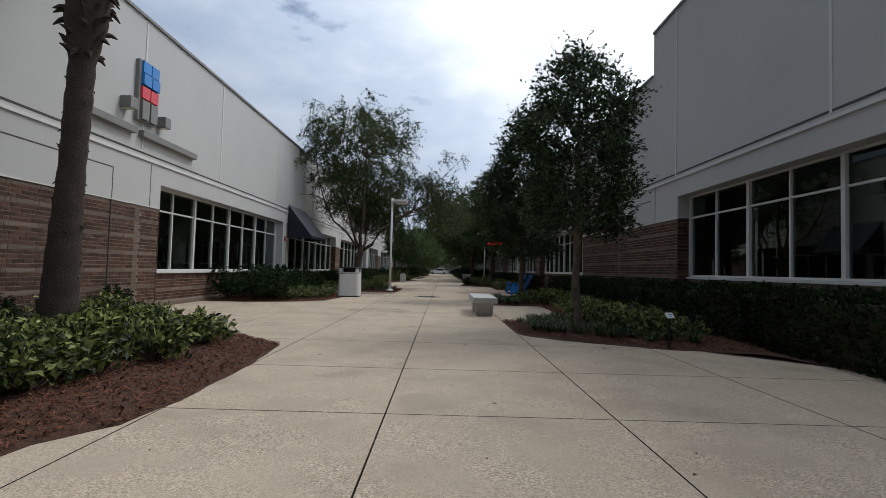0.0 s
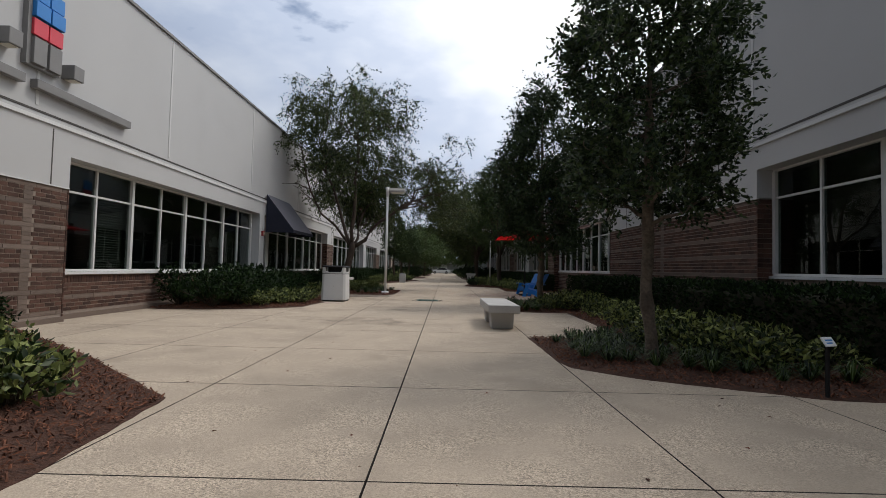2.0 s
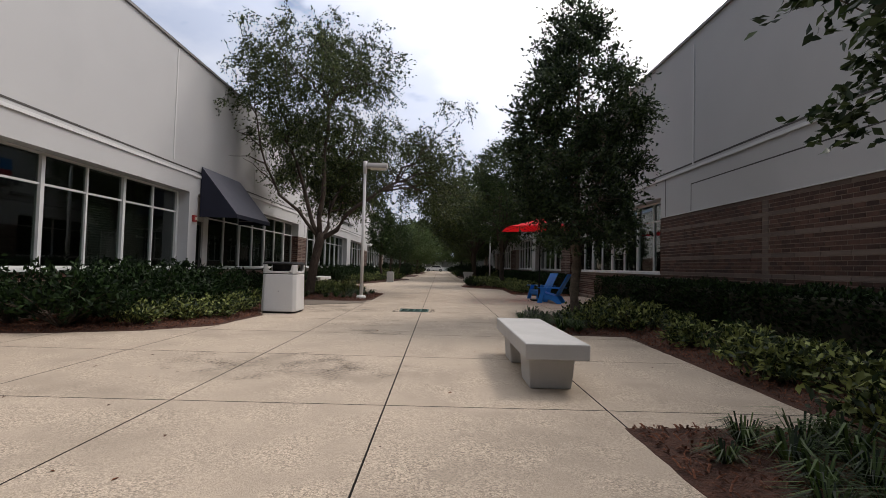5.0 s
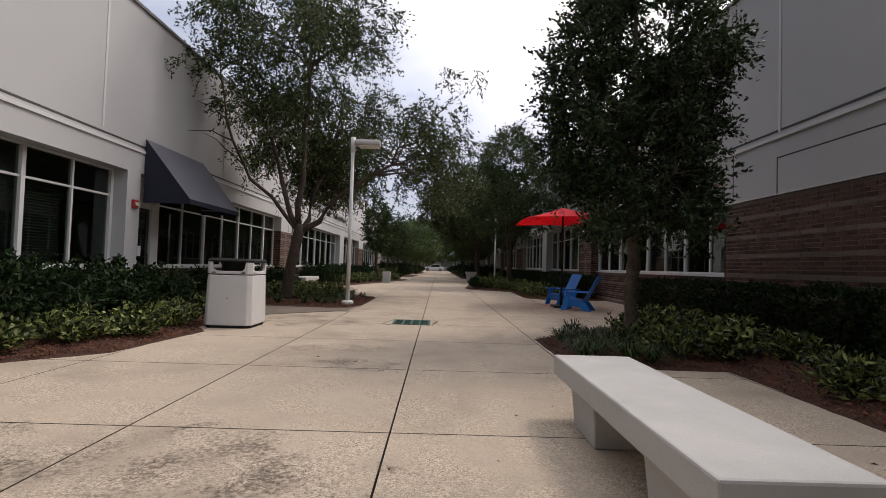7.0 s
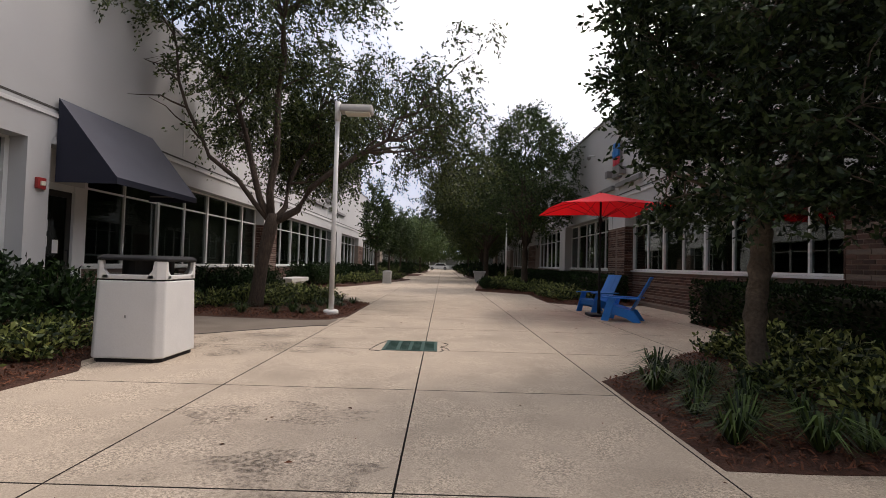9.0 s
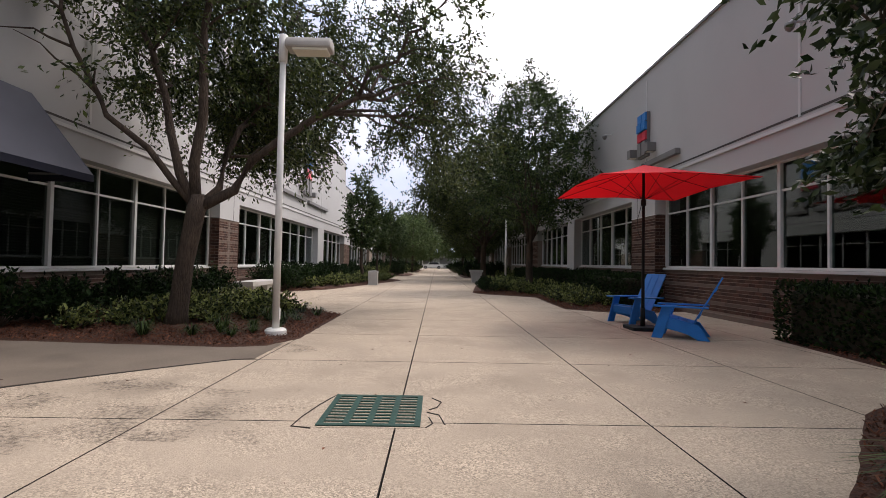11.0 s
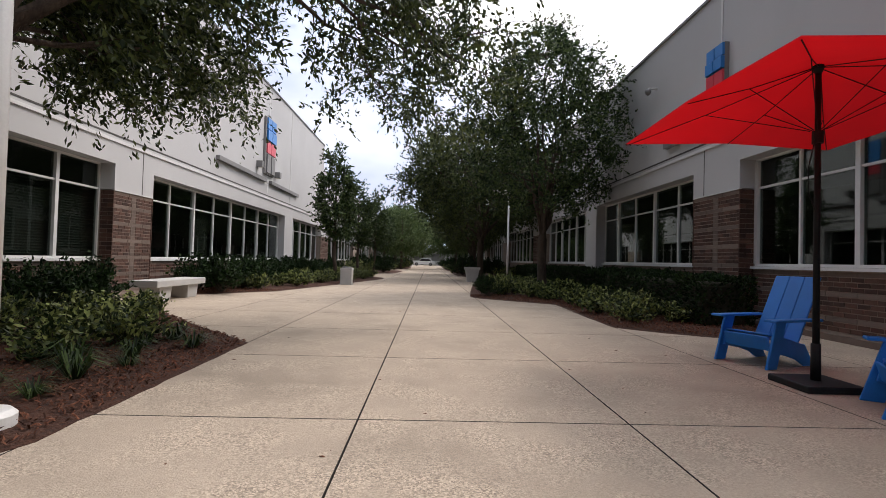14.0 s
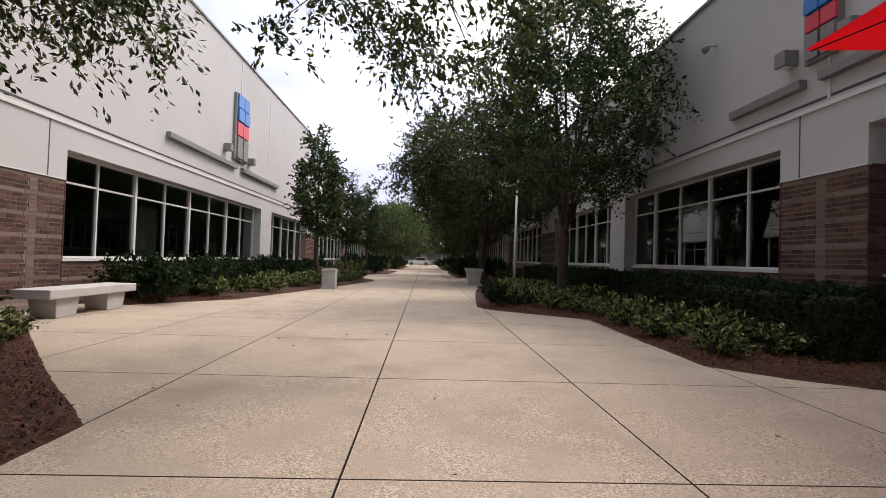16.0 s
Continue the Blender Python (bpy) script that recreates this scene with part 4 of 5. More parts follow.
def tree(name, label, m, trunk, limbs, clusters, leaf_mat, per, size, leaf, seed, droop=0.0, group="", twigs=True, sides=9, bark=M_BARK):
    """trunk: points and radii; limbs: lists of (points, radius at the start); clusters: centres of leaf sprays."""
    t = thing(name, label, "tree", m, group)
    sh = Shape()
    sh.tube(trunk[0], trunk[1], sides)
    part("trunk", sh.mesh("trunk", bark, True), t)
    skeleton = [(p, r) for p, r in zip([Vector(q) for q in trunk[0]][-2:], trunk[1][-2:])]
    for pts, r in limbs:
        lim = Shape()
        rad = [r * (1 - 0.8 * i / (len(pts) - 1)) for i in range(len(pts))]
        lim.tube(pts, rad, 7)
        part("limb", lim.mesh("limb", bark, True), t)
        for i in range(len(pts) - 1):
            for f in (0.25, 0.6, 1.0):
                skeleton.append((pts[i].lerp(pts[i + 1], f), rad[i]))
    rng = np.random.default_rng(seed)
    sk = np.array([tuple(p) for p, _ in skeleton])
    cl = np.array(clusters)
    if twigs:
        tw = Shape()
        for c in cl:
            k = int(np.argmin(((sk - c) ** 2 * (1, 1, 1.6)).sum(1) + 0.4 * (sk[:, 2] > c[2])))
            a, b = Vector(sk[k]), Vector(c)
            mid = a.lerp(b, 0.55) + Vector((0, 0, 0.12 * (b - a).length)) + Vector(rng.normal(0, 0.06, 3))
            r0 = min(0.022, skeleton[k][1] * 0.5)
            tw.tube([a, mid, b], [r0, r0 * 0.6, 0.004], 4, False)
        tagged(part("twig_spray", tw.mesh("twig_spray", bark), t), kind="stuff")
    # leaves sit along thin sprays that leave each cluster outward and downward
    strands, count = per
    n = len(cl) * strands
    start = np.repeat(cl, strands, 0) + rng.normal(0, size * 0.35, (n, 3))
    out = start * (1, 1, 0)
    out /= np.linalg.norm(out, axis=1)[:, None] + 1e-6
    way = out * 0.55 + rng.normal(0, 0.75, (n, 3))
    way[:, 2] += 0.25 - droop * 0.9
    way /= np.linalg.norm(way, axis=1)[:, None]
    reach = size * rng.uniform(1.2, 3.4, n)
    u = rng.random((n, count, 1))
    pos = start[:, None] + way[:, None] * reach[:, None, None] * u
    pos[:, :, 2] -= droop * 0.35 * (reach[:, None] * u[:, :, 0]) ** 2
    pos = pos.reshape(-1, 3) + rng.normal(0, size * 0.13, (n * count, 3))
    dirs = np.repeat(way, count, 0)
    part("crown", leaves("crown", leaf_mat, pos, dirs, leaf[0], leaf[1], seed + 1, 0.5), t)
    return t


def fill(n, seed, radius, z0, z1, lumps=0.25, hollow=0.35, lean=(0, 0)):
    """Places for leaf sprays inside a crown: radius(f) with f from 0 at the bottom to 1 at the top."""
    r = random.Random(seed)
    out = []
    while len(out) < n:
        f = r.random()
        rad = radius(f)
        if r.random() > rad / max(radius(k / 10) for k in range(11)):
            continue
        a = r.uniform(0, 2 * math.pi)
        d = rad * math.sqrt(r.uniform(hollow, 1))
        d *= 1 + lumps * noise.noise(Vector((math.cos(a) * 1.4, math.sin(a) * 1.4, f * 5 + seed)))
        out.append((math.cos(a) * d + lean[0] * f, math.sin(a) * d + lean[1] * f, z0 + (z1 - z0) * f))
    return out


def upright(seed, h0, h1, radius, r0, n_side=16):
    """A straight leader with side limbs."""
    r = random.Random(seed)
    spine, girth = [], []
    for k in range(15):
        f = k / 14
        spine.append((0.05 * (1 - f) + 0.025 * math.sin(5 * f + seed) * math.sin(math.pi * f) * 2, 0.03 * math.sin(4 * f + seed * 2) * f, h0 * f))
        girth.append(r0 * (1.0 - 0.08 * f + 0.30 * max(0, 1 - f * 7) + 0.10 * r.uniform(-1, 1) + (0.16 if k in (6, 10, 13) else 0)))
    trunk = (spine + [(0.0, 0.0, h0 + (h1 - h0) * 0.5), (0, 0, h1 - 0.5)], girth + [r0 * 0.45, r0 * 0.1])
    limbs = []
    for k in range(n_side):
        f = k / n_side
        a = k * 2.4 + r.uniform(-.3, .3)
        z = h0 + (h1 - h0) * f * 0.85
        d = radius(min(1, f + 0.12)) * 0.8
        limbs.append((curve_points((0, 0, z), (math.cos(a) * d, math.sin(a) * d, z + d * 0.45 + 0.1), (0, 0, -0.08 * d), 4, 0.05, r), r0 * (0.42 - 0.28 * f)))
    return trunk, limbs


def cone_profile(w, low=0.44):
    return lambda f: w * (low + (0.94 - low) * 5 * f if f < 0.2 else 0.93 + 0.07 * math.sin(9 * f) if f < 0.45 else 0.98 * (1 - ((f - 0.45) / 0.55) ** 1.6) + 0.03)


def oval_profile(w):
    return lambda f: w * (math.sin(math.pi * min(1, f * 0.9 + 0.1)) ** 0.6) + 0.04


# the two dark pyramidal trees of the shaded side
pr = cone_profile(1.16, 0.8)
tr, li = upright(21, 1.8, 5.9, pr, 0.080, 26)
tree("pyramid_tree", "dark glossy pyramidal tree with a bare grey trunk", pose(2.66, 9.72, 0), tr, li, fill(245, 21, pr, 2.05, 5.75, 0.45, 0.12), M_LEAF_DARK, (13, 13), 0.15, (0.074, 0.040), 31, 0.15, bark=M_BARK_PALE)
pr = cone_profile(1.43, 0.88)
tr, li = upright(22, 1.75, 7.4, pr, 0.105, 30)
tree("pyramid_tree", "tall dark pyramidal tree in the mulch bed", pose(3.10, 19.3, 0), tr, li, fill(450, 22, pr, 1.85, 7.45, 0.45, 0.12, (-0.1, 0)), M_LEAF_DARK, (12, 13), 0.17, (0.088, 0.044), 32, 0.2, bark=M_BARK_PALE)

# the wide drooping tree by the lamp post
rr = random.Random(5)
fork = Vector((0.28, -0.1, 2.05))
MAINS = [((-2.2, -0.3, 7.7), 0.066, (-0.55, -0.2, -0.55)), ((-1.6, 0.5, 8.2), 0.085, (-0.35, 0.1, 0.1)), ((0.1, -0.3, 9.4), 0.100, (0.22, 0, 0)), ((3.9, 1.5, 5.0), 0.098, (0.1, -0.2, 0.25)), ((0.9, 2.6, 7.6), 0.075, (0.1, 0.3, -0.2))]
SIDE = [((-2.6, -0.9, 8.0), 0.034), ((0.7, 1.4, 9.0), 0.045), ((2.4, -0.6, 7.6), 0.055), ((4.6, 0.6, 6.3), 0.05), ((2.0, 2.9, 6.9), 0.045), ((-2.0, 2.4, 6.2), 0.045), ((1.0, -2.2, 7.0), 0.042), ((-0.9, -1.6, 7.4), 0.04), ((1.6, 0.2, 8.3), 0.045),
        ((5.1, 6.1, 4.3), 0.038), ((5.8, 4.8, 4.4), 0.038), ((3.9, 6.7, 4.4), 0.038), ((4.3, 4.6, 5.6), 0.038), ((5.2, 5.6, 5.1), 0.038), ((1.1, 5.0, 4.0), 0.034), ((-0.5, 4.8, 3.9), 0.034), ((0.3, 5.6, 4.3), 0.034), ((-1.2, 4.0, 4.6), 0.034), ((1.0, 4.4, 5.6), 0.034), ((2.6, 5.0, 6.4), 0.036), ((-1.9, 3.0, 5.0), 0.034), ((-0.2, 3.2, 4.8), 0.034), ((0.4, 1.9, 4.6), 0.03), ((2.0, 3.4, 4.5), 0.034)]
FRINGE = 9
limbs, fringe = [], []


def side_twigs(main, r0, picks):
    for k in picks:
        a = rr.uniform(0, 2 * math.pi)
        q = main[k] + Vector((math.cos(a) * rr.uniform(0.8, 1.5), math.sin(a) * rr.uniform(0.8, 1.5), rr.uniform(0.1, 1.0)))
        limbs.append((curve_points(main[k], q, (0, 0, 0.1), 4, 0.06, rr), r0 * 0.45))


# a few winding main limbs leave the fork; the lesser ones leave those limbs further out
for e, r0, bow in MAINS:
    limbs.append((curve_points(fork, e, bow, 9, 0.13, rr), r0))
for e_i, (e, r0) in enumerate(SIDE):
    best = min(((Vector(e) - p).length + 2.5 * max(0, p.z - e[2] + 0.4), m_i, k) for m_i in range(len(MAINS)) for k, p in enumerate(limbs[m_i][0]) if 2 <= k <= 6)
    start = limbs[best[1]][0][best[2]]
    side_limb = curve_points(start, e, (rr.uniform(-0.2, 0.2), rr.uniform(-0.2, 0.2), rr.uniform(0.2, 0.5)), 7, 0.13, rr)
    limbs.append((side_limb, min(r0, limbs[best[1]][1] * 0.7)))
    if e_i >= FRINGE:
        fringe.append(side_limb[4:])
    side_twigs(side_limb, r0, (3, 4, 5, 6))
for m_i in range(len(MAINS)):
    side_twigs(limbs[m_i][0], 0.06, (4, 5, 6, 7, 8))
cl = []
while len(cl) < 520:
    if len(cl) % 5 < 2:
        pts = fringe[rr.randrange(len(fringe))]
        k = rr.randrange(0, len(pts))
    else:
        pts, _ = limbs[rr.randrange(len(limbs))]
        k = rr.randrange(1, len(pts))
    if pts[k].z < 3.5:
        continue
    p = pts[k] + Vector((rr.gauss(0, 0.42), rr.gauss(0, 0.42), rr.gauss(0.0, 0.4)))
    if p.z > 3.3 and p.x > (-1.5 if p.z < 5.6 and p.y < 1.5 else -2.7):
        cl.append(tuple(p))
upper = []
while len(upper) < 400:
    pts, _ = limbs[rr.randrange(len(limbs))]
    k = rr.randrange(2, len(pts))
    if pts[k].z > 4.9 and pts[k].y < 3.2 and not (pts[k].x > 0.4 and rr.random() < 0.55):
        p = pts[k] + Vector((rr.gauss(0.1, 0.5), rr.gauss(0, 0.5), rr.gauss(0.1, 0.45)))
        if p.x > (-1.5 if p.z < 5.6 and p.y < 1.5 else -2.9):
            upper.append(tuple(p))
cl += upper
tree("oak_tree", "wide drooping oak with grey-green leaves and forked trunk", pose(-4.6, 25.9, 0), ([(-0.12, 0.12, 0), (-0.06, 0.06, 0.25), (0.06, 0, 1.1), tuple(fork), (0.3, -0.1, 2.3)], [0.22, 0.17, 0.150, 0.155, 0.10]), limbs, cl, M_LEAF_OAK, (9, 12), 0.26, (0.115, 0.048), 41, 0.95, sides=12)

# the round tree beyond the patio and those behind it
def vase(seed, h0, radius, top, r0, n):
    """A short trunk that splits into limbs which fan upward and outward, each with lesser limbs."""
    r = random.Random(seed)
    trunk = ([(0.06, 0, 0), (0.03, 0.01, 0.3), (0.0, 0.02, h0 * 0.6), (0, 0, h0), (0.02, 0, h0 + 0.5)], [r0 * 1.35, r0, r0 * 0.9, r0 * 0.95, r0 * 0.4])
    out = []
    for k in range(n):
        a = k * 2.4 + r.uniform(-0.25, 0.25)
        f = (k + 0.5) / n
        d = radius * (0.95 - 0.6 * f)
        e = (math.cos(a) * d, math.sin(a) * d, h0 + (top - h0) * (0.42 + 0.55 * f))
        main = curve_points((0, 0, h0 - 0.25 + 0.5 * r.random()), e, (-math.cos(a) * d * 0.15, -math.sin(a) * d * 0.15, 0.0), 7, 0.1, r)
        out.append((main, r0 * (0.5 - 0.15 * f)))
        for j in (3, 4, 5, 6):
            b = a + r.uniform(-1.3, 1.3)
            ln = r.uniform(0.6, 1.3)
            out.append((curve_points(main[j], main[j] + Vector((math.cos(b) * ln, math.sin(b) * ln, r.uniform(0.1, 0.9))), (0, 0, 0.05), 4, 0.05, r), r0 * 0.16))
    return trunk, out


pr = oval_profile(2.35)
tr, li = vase(23, 1.9, 2.2, 8.6, 0.165, 9)
tree("shade_tree", "round-headed dark green shade tree by the window band", pose(3.87, 38.6, 0), tr, li, fill(330, 23, pr, 2.9, 9.1, 0.7, 0.25), M_LEAF_FAR, (12, 13), 0.26, (0.115, 0.058), 33, 0.3)
pr = oval_profile(4.3)
tr, li = vase(24, 2.2, 4.0, 8.6, 0.2, 11)
big = tree("avenue_tree", "broad shade tree leaning over the walkway", pose(3.0, 50.5, 0), tr, li, fill(480, 24, pr, 3.3, 9.2, 0.6, 0.2), M_LEAF_OAK, (12, 12), 0.33, (0.165, 0.08), 34, 0.4, "avenue trees")
for x, y, a, k in ((3.6, 61, 70, 0.95), (4.4, 73, 140, 0.75)):
    c = copy_thing(big, pose(x, y, 0, 0, 0, a))
    c.scale = (k, k, k)
pr = cone_profile(0.86)
tr, li = upright(25, 1.5, 6.2, pr, 0.09, 14)
slim = tree("slim_tree", "slim pyramidal tree in the far planting bed", pose(-4.4, 45.0, 0), tr, li, fill(125, 25, pr, 2.1, 6.3, 0.4, 0.15), M_LEAF_FAR, (9, 10), 0.2, (0.14, 0.07), 35, 0.2, "slim trees")
for x, y, a, k in ((-4.4, 52.5, 60, 0.92), (-4.2, 60.5, 160, 1.0), (-4.2, 68.5, 260, 0.95), (-4.4, 86, 90, 1.0), (4.4, 95, 10, 1.1)):
    c = copy_thing(slim, pose(x, y, 0, 0, 0, a))
    c.scale = (k, k, k)

# trees across the end of the walkway
pr = oval_profile(4.2)
tr, li = upright(26, 2.2, 10, pr, 0.2, 16)
endt = tree("end_tree", "light green tree closing the view down the walkway", pose(-3.6, 100, 0), tr, li, fill(240, 26, pr, 2.6, 9.5, 0.6, 0.3), M_LEAF_LIGHT, (9, 10), 0.5, (0.3, 0.14), 36, 0.3, "end trees", twigs=False)
for x, y, k in ((-3.1, 78, 0.72), (-4.6, 90, 0.85), (3.4, 84, 0.75)):
    copy_thing(endt, pose(x, y, 0, 0, 0, y * 3)).scale = (k, k, k)
for k in range(11):
    c = copy_thing(endt, pose(-44 + k * 8.6 + rr.uniform(-1.5, 1.5), 120 + (k % 3) * 7, 0, 0, 0, k * 67))
    f = rr.uniform(0.85, 1.2)
    c.scale = (f, f, f)
hall = thing("low_building", "low pale building far beyond the walkway", "building", pose(0, 116, 0))
part("wall", Shape().box(-30, 18, 0, 30, 26, 3.2).mesh("wall", M_STUCCO), hall)
part("roof", Shape().box(-30.5, 17.5, 3.2, 30.5, 26.5, 3.6).mesh("roof", M_GREYBAR), hall)
for k in range(12):
    part("window", Shape().box(-27 + k * 4.6, 17.96, 1.0, -24 + k * 4.6, 18.02, 2.5).mesh("window", M_GREYBAR), hall)

def parked_car(m, paint, label):
    """A small parked car, its side to the walkway."""
    c = thing("parked_car", label, "car", m, "parked cars")
    part("body", rounded(Shape().side([(-2.15, 0.28), (2.15, 0.28), (2.2, 0.62), (1.95, 0.82), (-2.1, 0.9), (-2.2, 0.6)], -0.87, 0.87), "body", paint, 0.05), c)
    part("cabin", rounded(Shape().side([(-1.75, 0.86), (1.05, 0.84), (0.5, 1.4), (-1.15, 1.43)], -0.76, 0.76), "cabin", paint, 0.05), c)
    for x in (-0.77, 0.77):
        part("side_window", Shape().side([(-1.5, 0.93), (0.8, 0.91), (0.4, 1.34), (-1.05, 1.36)], x - 0.012, x + 0.012).mesh("side_window", M_BLACK), c, "dark side glass")
    for y in (-1.35, 1.35):
        for x in (-0.78, 0.78):
            w = part("wheel", Shape().tube([(x - 0.1, y, 0.32), (x + 0.1, y, 0.32)], [0.32, 0.32], 18).mesh("wheel", M_BLACK), c)
            part("rim", Shape().tube([(x - 0.11, y, 0.32), (x + 0.11, y, 0.32)], [0.19, 0.19], 14).mesh("rim", M_GREYBAR), w)


for x, y, paint, words in ((-1.0, 117.5, M_FRAME, "white parked car beyond the end of the walkway"), (4.6, 117.8, M_BLACK, "black parked car beyond the end of the walkway"), (-7.2, 117.4, M_GREYBAR, "grey parked car beyond the end of the walkway")):
    parked_car(pose(x, y, -0.05 if abs(x) > 8 else 0.0, 0, 0, 90), paint, words)

# the palm beside the brick wall
palm = thing("palm_tree", "palm with a rough fibrous trunk among low shrubs", "tree", pose(-5.85, 7.5, 0))
tk = Shape()
pts, rad = [], []
for k in range(61):
    f = k / 60
    z = 7.8 * f
    pts.append((0.05 + 0.5 * f, -0.05 - 0.25 * f, z))
    rad.append((0.27 - 0.09 * min(1, z / 2.5) + 0.10 * max(0, min(1, (z - 4.2) / 0.6))) * (1 + 0.045 * math.sin(k * 2.1) + rr.uniform(-0.02, 0.02)))
tk.tube(pts, rad, 16)
part("trunk", tk.mesh("trunk", M_PALM, True), palm)
boots = Shape()
for k in range(210):
    f = rr.uniform(0.56, 0.99) if k < 130 else rr.uniform(0.08, 0.75)
    f = min(0.99, max(0.05, f))
    i = int(f * 60)
    a = rr.uniform(0, 2 * math.pi)
    c = Vector(pts[i])
    o = Vector((math.cos(a), math.sin(a), 0))
    big_boot = f > 0.56
    ln, w = (rr.uniform(0.16, 0.32), 0.05) if big_boot else (rr.uniform(0.04, 0.1), 0.02)
    tgt = Vector((-o.y, o.x, 0))
    b0 = c + o * rad[i] * 0.93
    tip = b0 + o * ln * (0.55 if big_boot else 0.5) + Vector((0, 0, ln * rr.uniform(-0.6, 0.9)))
    boots.tube([b0 + tgt * 0, b0.lerp(tip, 0.5) + Vector((0, 0, 0.02)), tip], [w, w * 0.7, w * 0.2], 5)
tagged(part("leaf_base", boots.mesh("leaf_base", M_PALM), palm, "broken leaf bases"), kind="stuff")
for k in range(16):
    a = k * 2.4
    el = rr.uniform(-0.1, 1.1)
    base = Vector(pts[-1])
    o = Vector((math.cos(a), math.sin(a), 0))
    stem = [base + o * (1.9 * f) + Vector((0, 0, 1.6 * el * f - 1.1 * f * f)) for f in (0, 0.25, 0.5, 0.75, 1.0)]
    fr = part("frond", Shape().tube(stem, [0.03, 0.024, 0.018, 0.012, 0.005], 5).mesh("frond", M_PALM), palm)
    cs, ds = [], []
    side = Vector((-o.y, o.x, 0))
    for j in range(56):
        f = 0.3 + 0.7 * j / 56
        p = stem[0].lerp(stem[2], f * 2) if f < 0.5 else stem[2].lerp(stem[4], f * 2 - 1)
        for sgn in (-1, 1):
            d = (side * sgn + o * 0.5 + Vector((0, 0, -0.35))).normalized()
            cs.append(tuple(p + d * 0.28))
            ds.append(tuple(d))
    part("leaflets", leaves("leaflets", M_LEAF_DARK, np.array(cs), np.array(ds), 0.6, 0.04, 90 + k, 0.1), fr)


# ---- shrubs, hedges and tufts ----
def shrub_mesh(seed, w, h, n, leaf, mat):
    rng = np.random.default_rng(seed)
    nb = 30
    a, e = rng.uniform(0, 2 * np.pi, nb), rng.uniform(0.25, 1.45, nb)
    rad = rng.uniform(0.55, 1.1, nb)
    tips = np.stack([np.cos(a) * np.cos(e) * w * rad, np.sin(a) * np.cos(e) * w * rad, (0.25 + 0.75 * np.sin(e) * rad) * h], 1)
    k = rng.integers(0, nb, n)
    f = (1.06 - 0.62 * rng.random(n) ** 1.5)[:, None]
    c = tips[k] * f + rng.normal(0, 0.036, (n, 3))
    c[:, 2] = np.maximum(c[:, 2], 0.04)
    d = tips[k] / (np.linalg.norm(tips[k], axis=1)[:, None])
    st = Shape()
    for t in tips:
        st.tube([(0, 0, 0), tuple(t * 0.5 + np.array((0, 0, 0.03))), tuple(t * 0.95)], [0.008, 0.006, 0.003], 4, False)
    return leaves("foliage", mat, c, d, leaf, leaf * 0.44, seed + 5, 0.85), st.mesh("stem", M_BARK)


def shrub_kind(seed, w, h, n, leaf, mat, label):
    s = thing("shrub", label, "shrub", pose(0, 0, -50), "bed shrubs")
    fo, st = shrub_mesh(seed, w, h, n, leaf, mat)
    part("foliage", fo, s)
    tagged(part("stem", st, s), kind="stuff")
    return s


def tuft_kind(seed, label):
    rng = random.Random(seed)
    t = thing("grass_tuft", label, "grass", pose(0, 0, -50), "grass tufts")
    sh = Shape()
    for k in range(78):
        a, ln, ri = rng.uniform(0, 2 * math.pi), rng.uniform(0.22, 0.42), rng.uniform(0.5, 1.3)
        o = Vector((math.cos(a), math.sin(a), 0))
        s = Vector((-o.y, o.x, 0)) * rng.uniform(0.005, 0.009)
        b = o * 0.03
        p1 = b + o * ln * 0.35 * (1.4 - ri * 0.5) + Vector((0, 0, ln * 0.62 * ri ** 0.5))
        p2 = b + o * ln * 0.95 + Vector((0, 0, ln * 0.45 * ri))
        i = len(sh.v)
        sh.v += [tuple(b - s), tuple(b + s), tuple(p1 - s), tuple(p1 + s), tuple(p2)]
        sh.f += [(i, i + 1, i + 3, i + 2), (i + 2, i + 3, i + 4)]
    tagged(part("foliage", sh.mesh("foliage", M_LEAF_TUFT), t), kind="stuff")
    return t


GREEN = [shrub_kind(60 + k, 0.5, 0.38, 700, 0.092, M_LEAF_SHRUB, "low yellow-green shrub in bark mulch") for k in range(4)]
DARK = [shrub_kind(70 + k, 0.62, 0.60, 1500, 0.080, M_LEAF_HEDGE, "dense dark green shrub against the facade") for k in range(3)]
TUFT = [tuft_kind(80 + k, "dark strappy grass tuft in bark mulch") for k in range(3)]
plant = random.Random(11)


def scatter(kinds, poly, gap, low, high, y_stop=1e9, skip=()):
    """Plants over an outline at about the given distance from each other."""
    xs, ys = [p[0] for p in poly], [p[1] for p in poly]
    y = min(ys) + gap * 0.4
    row = 0
    while y < min(max(ys), y_stop):
        x = min(xs) + gap * (0.3 + 0.5 * (row % 2))
        while x < max(xs):
            px, py = x + plant.uniform(-0.2, 0.2) * gap, y + plant.uniform(-0.2, 0.2) * gap
            if inside(px, py, poly) and all(math.hypot(px - a, py - b) > r for a, b, r in skip):
                c = copy_thing(plant.choice(kinds), pose(px, py, 0.03, 0, 0, plant.uniform(0, 360)))
                k = plant.uniform(low, high)
                c.scale = (k, k, k * plant.uniform(0.85, 1.1))
            x += gap
        y += gap * 0.87
        row += 1


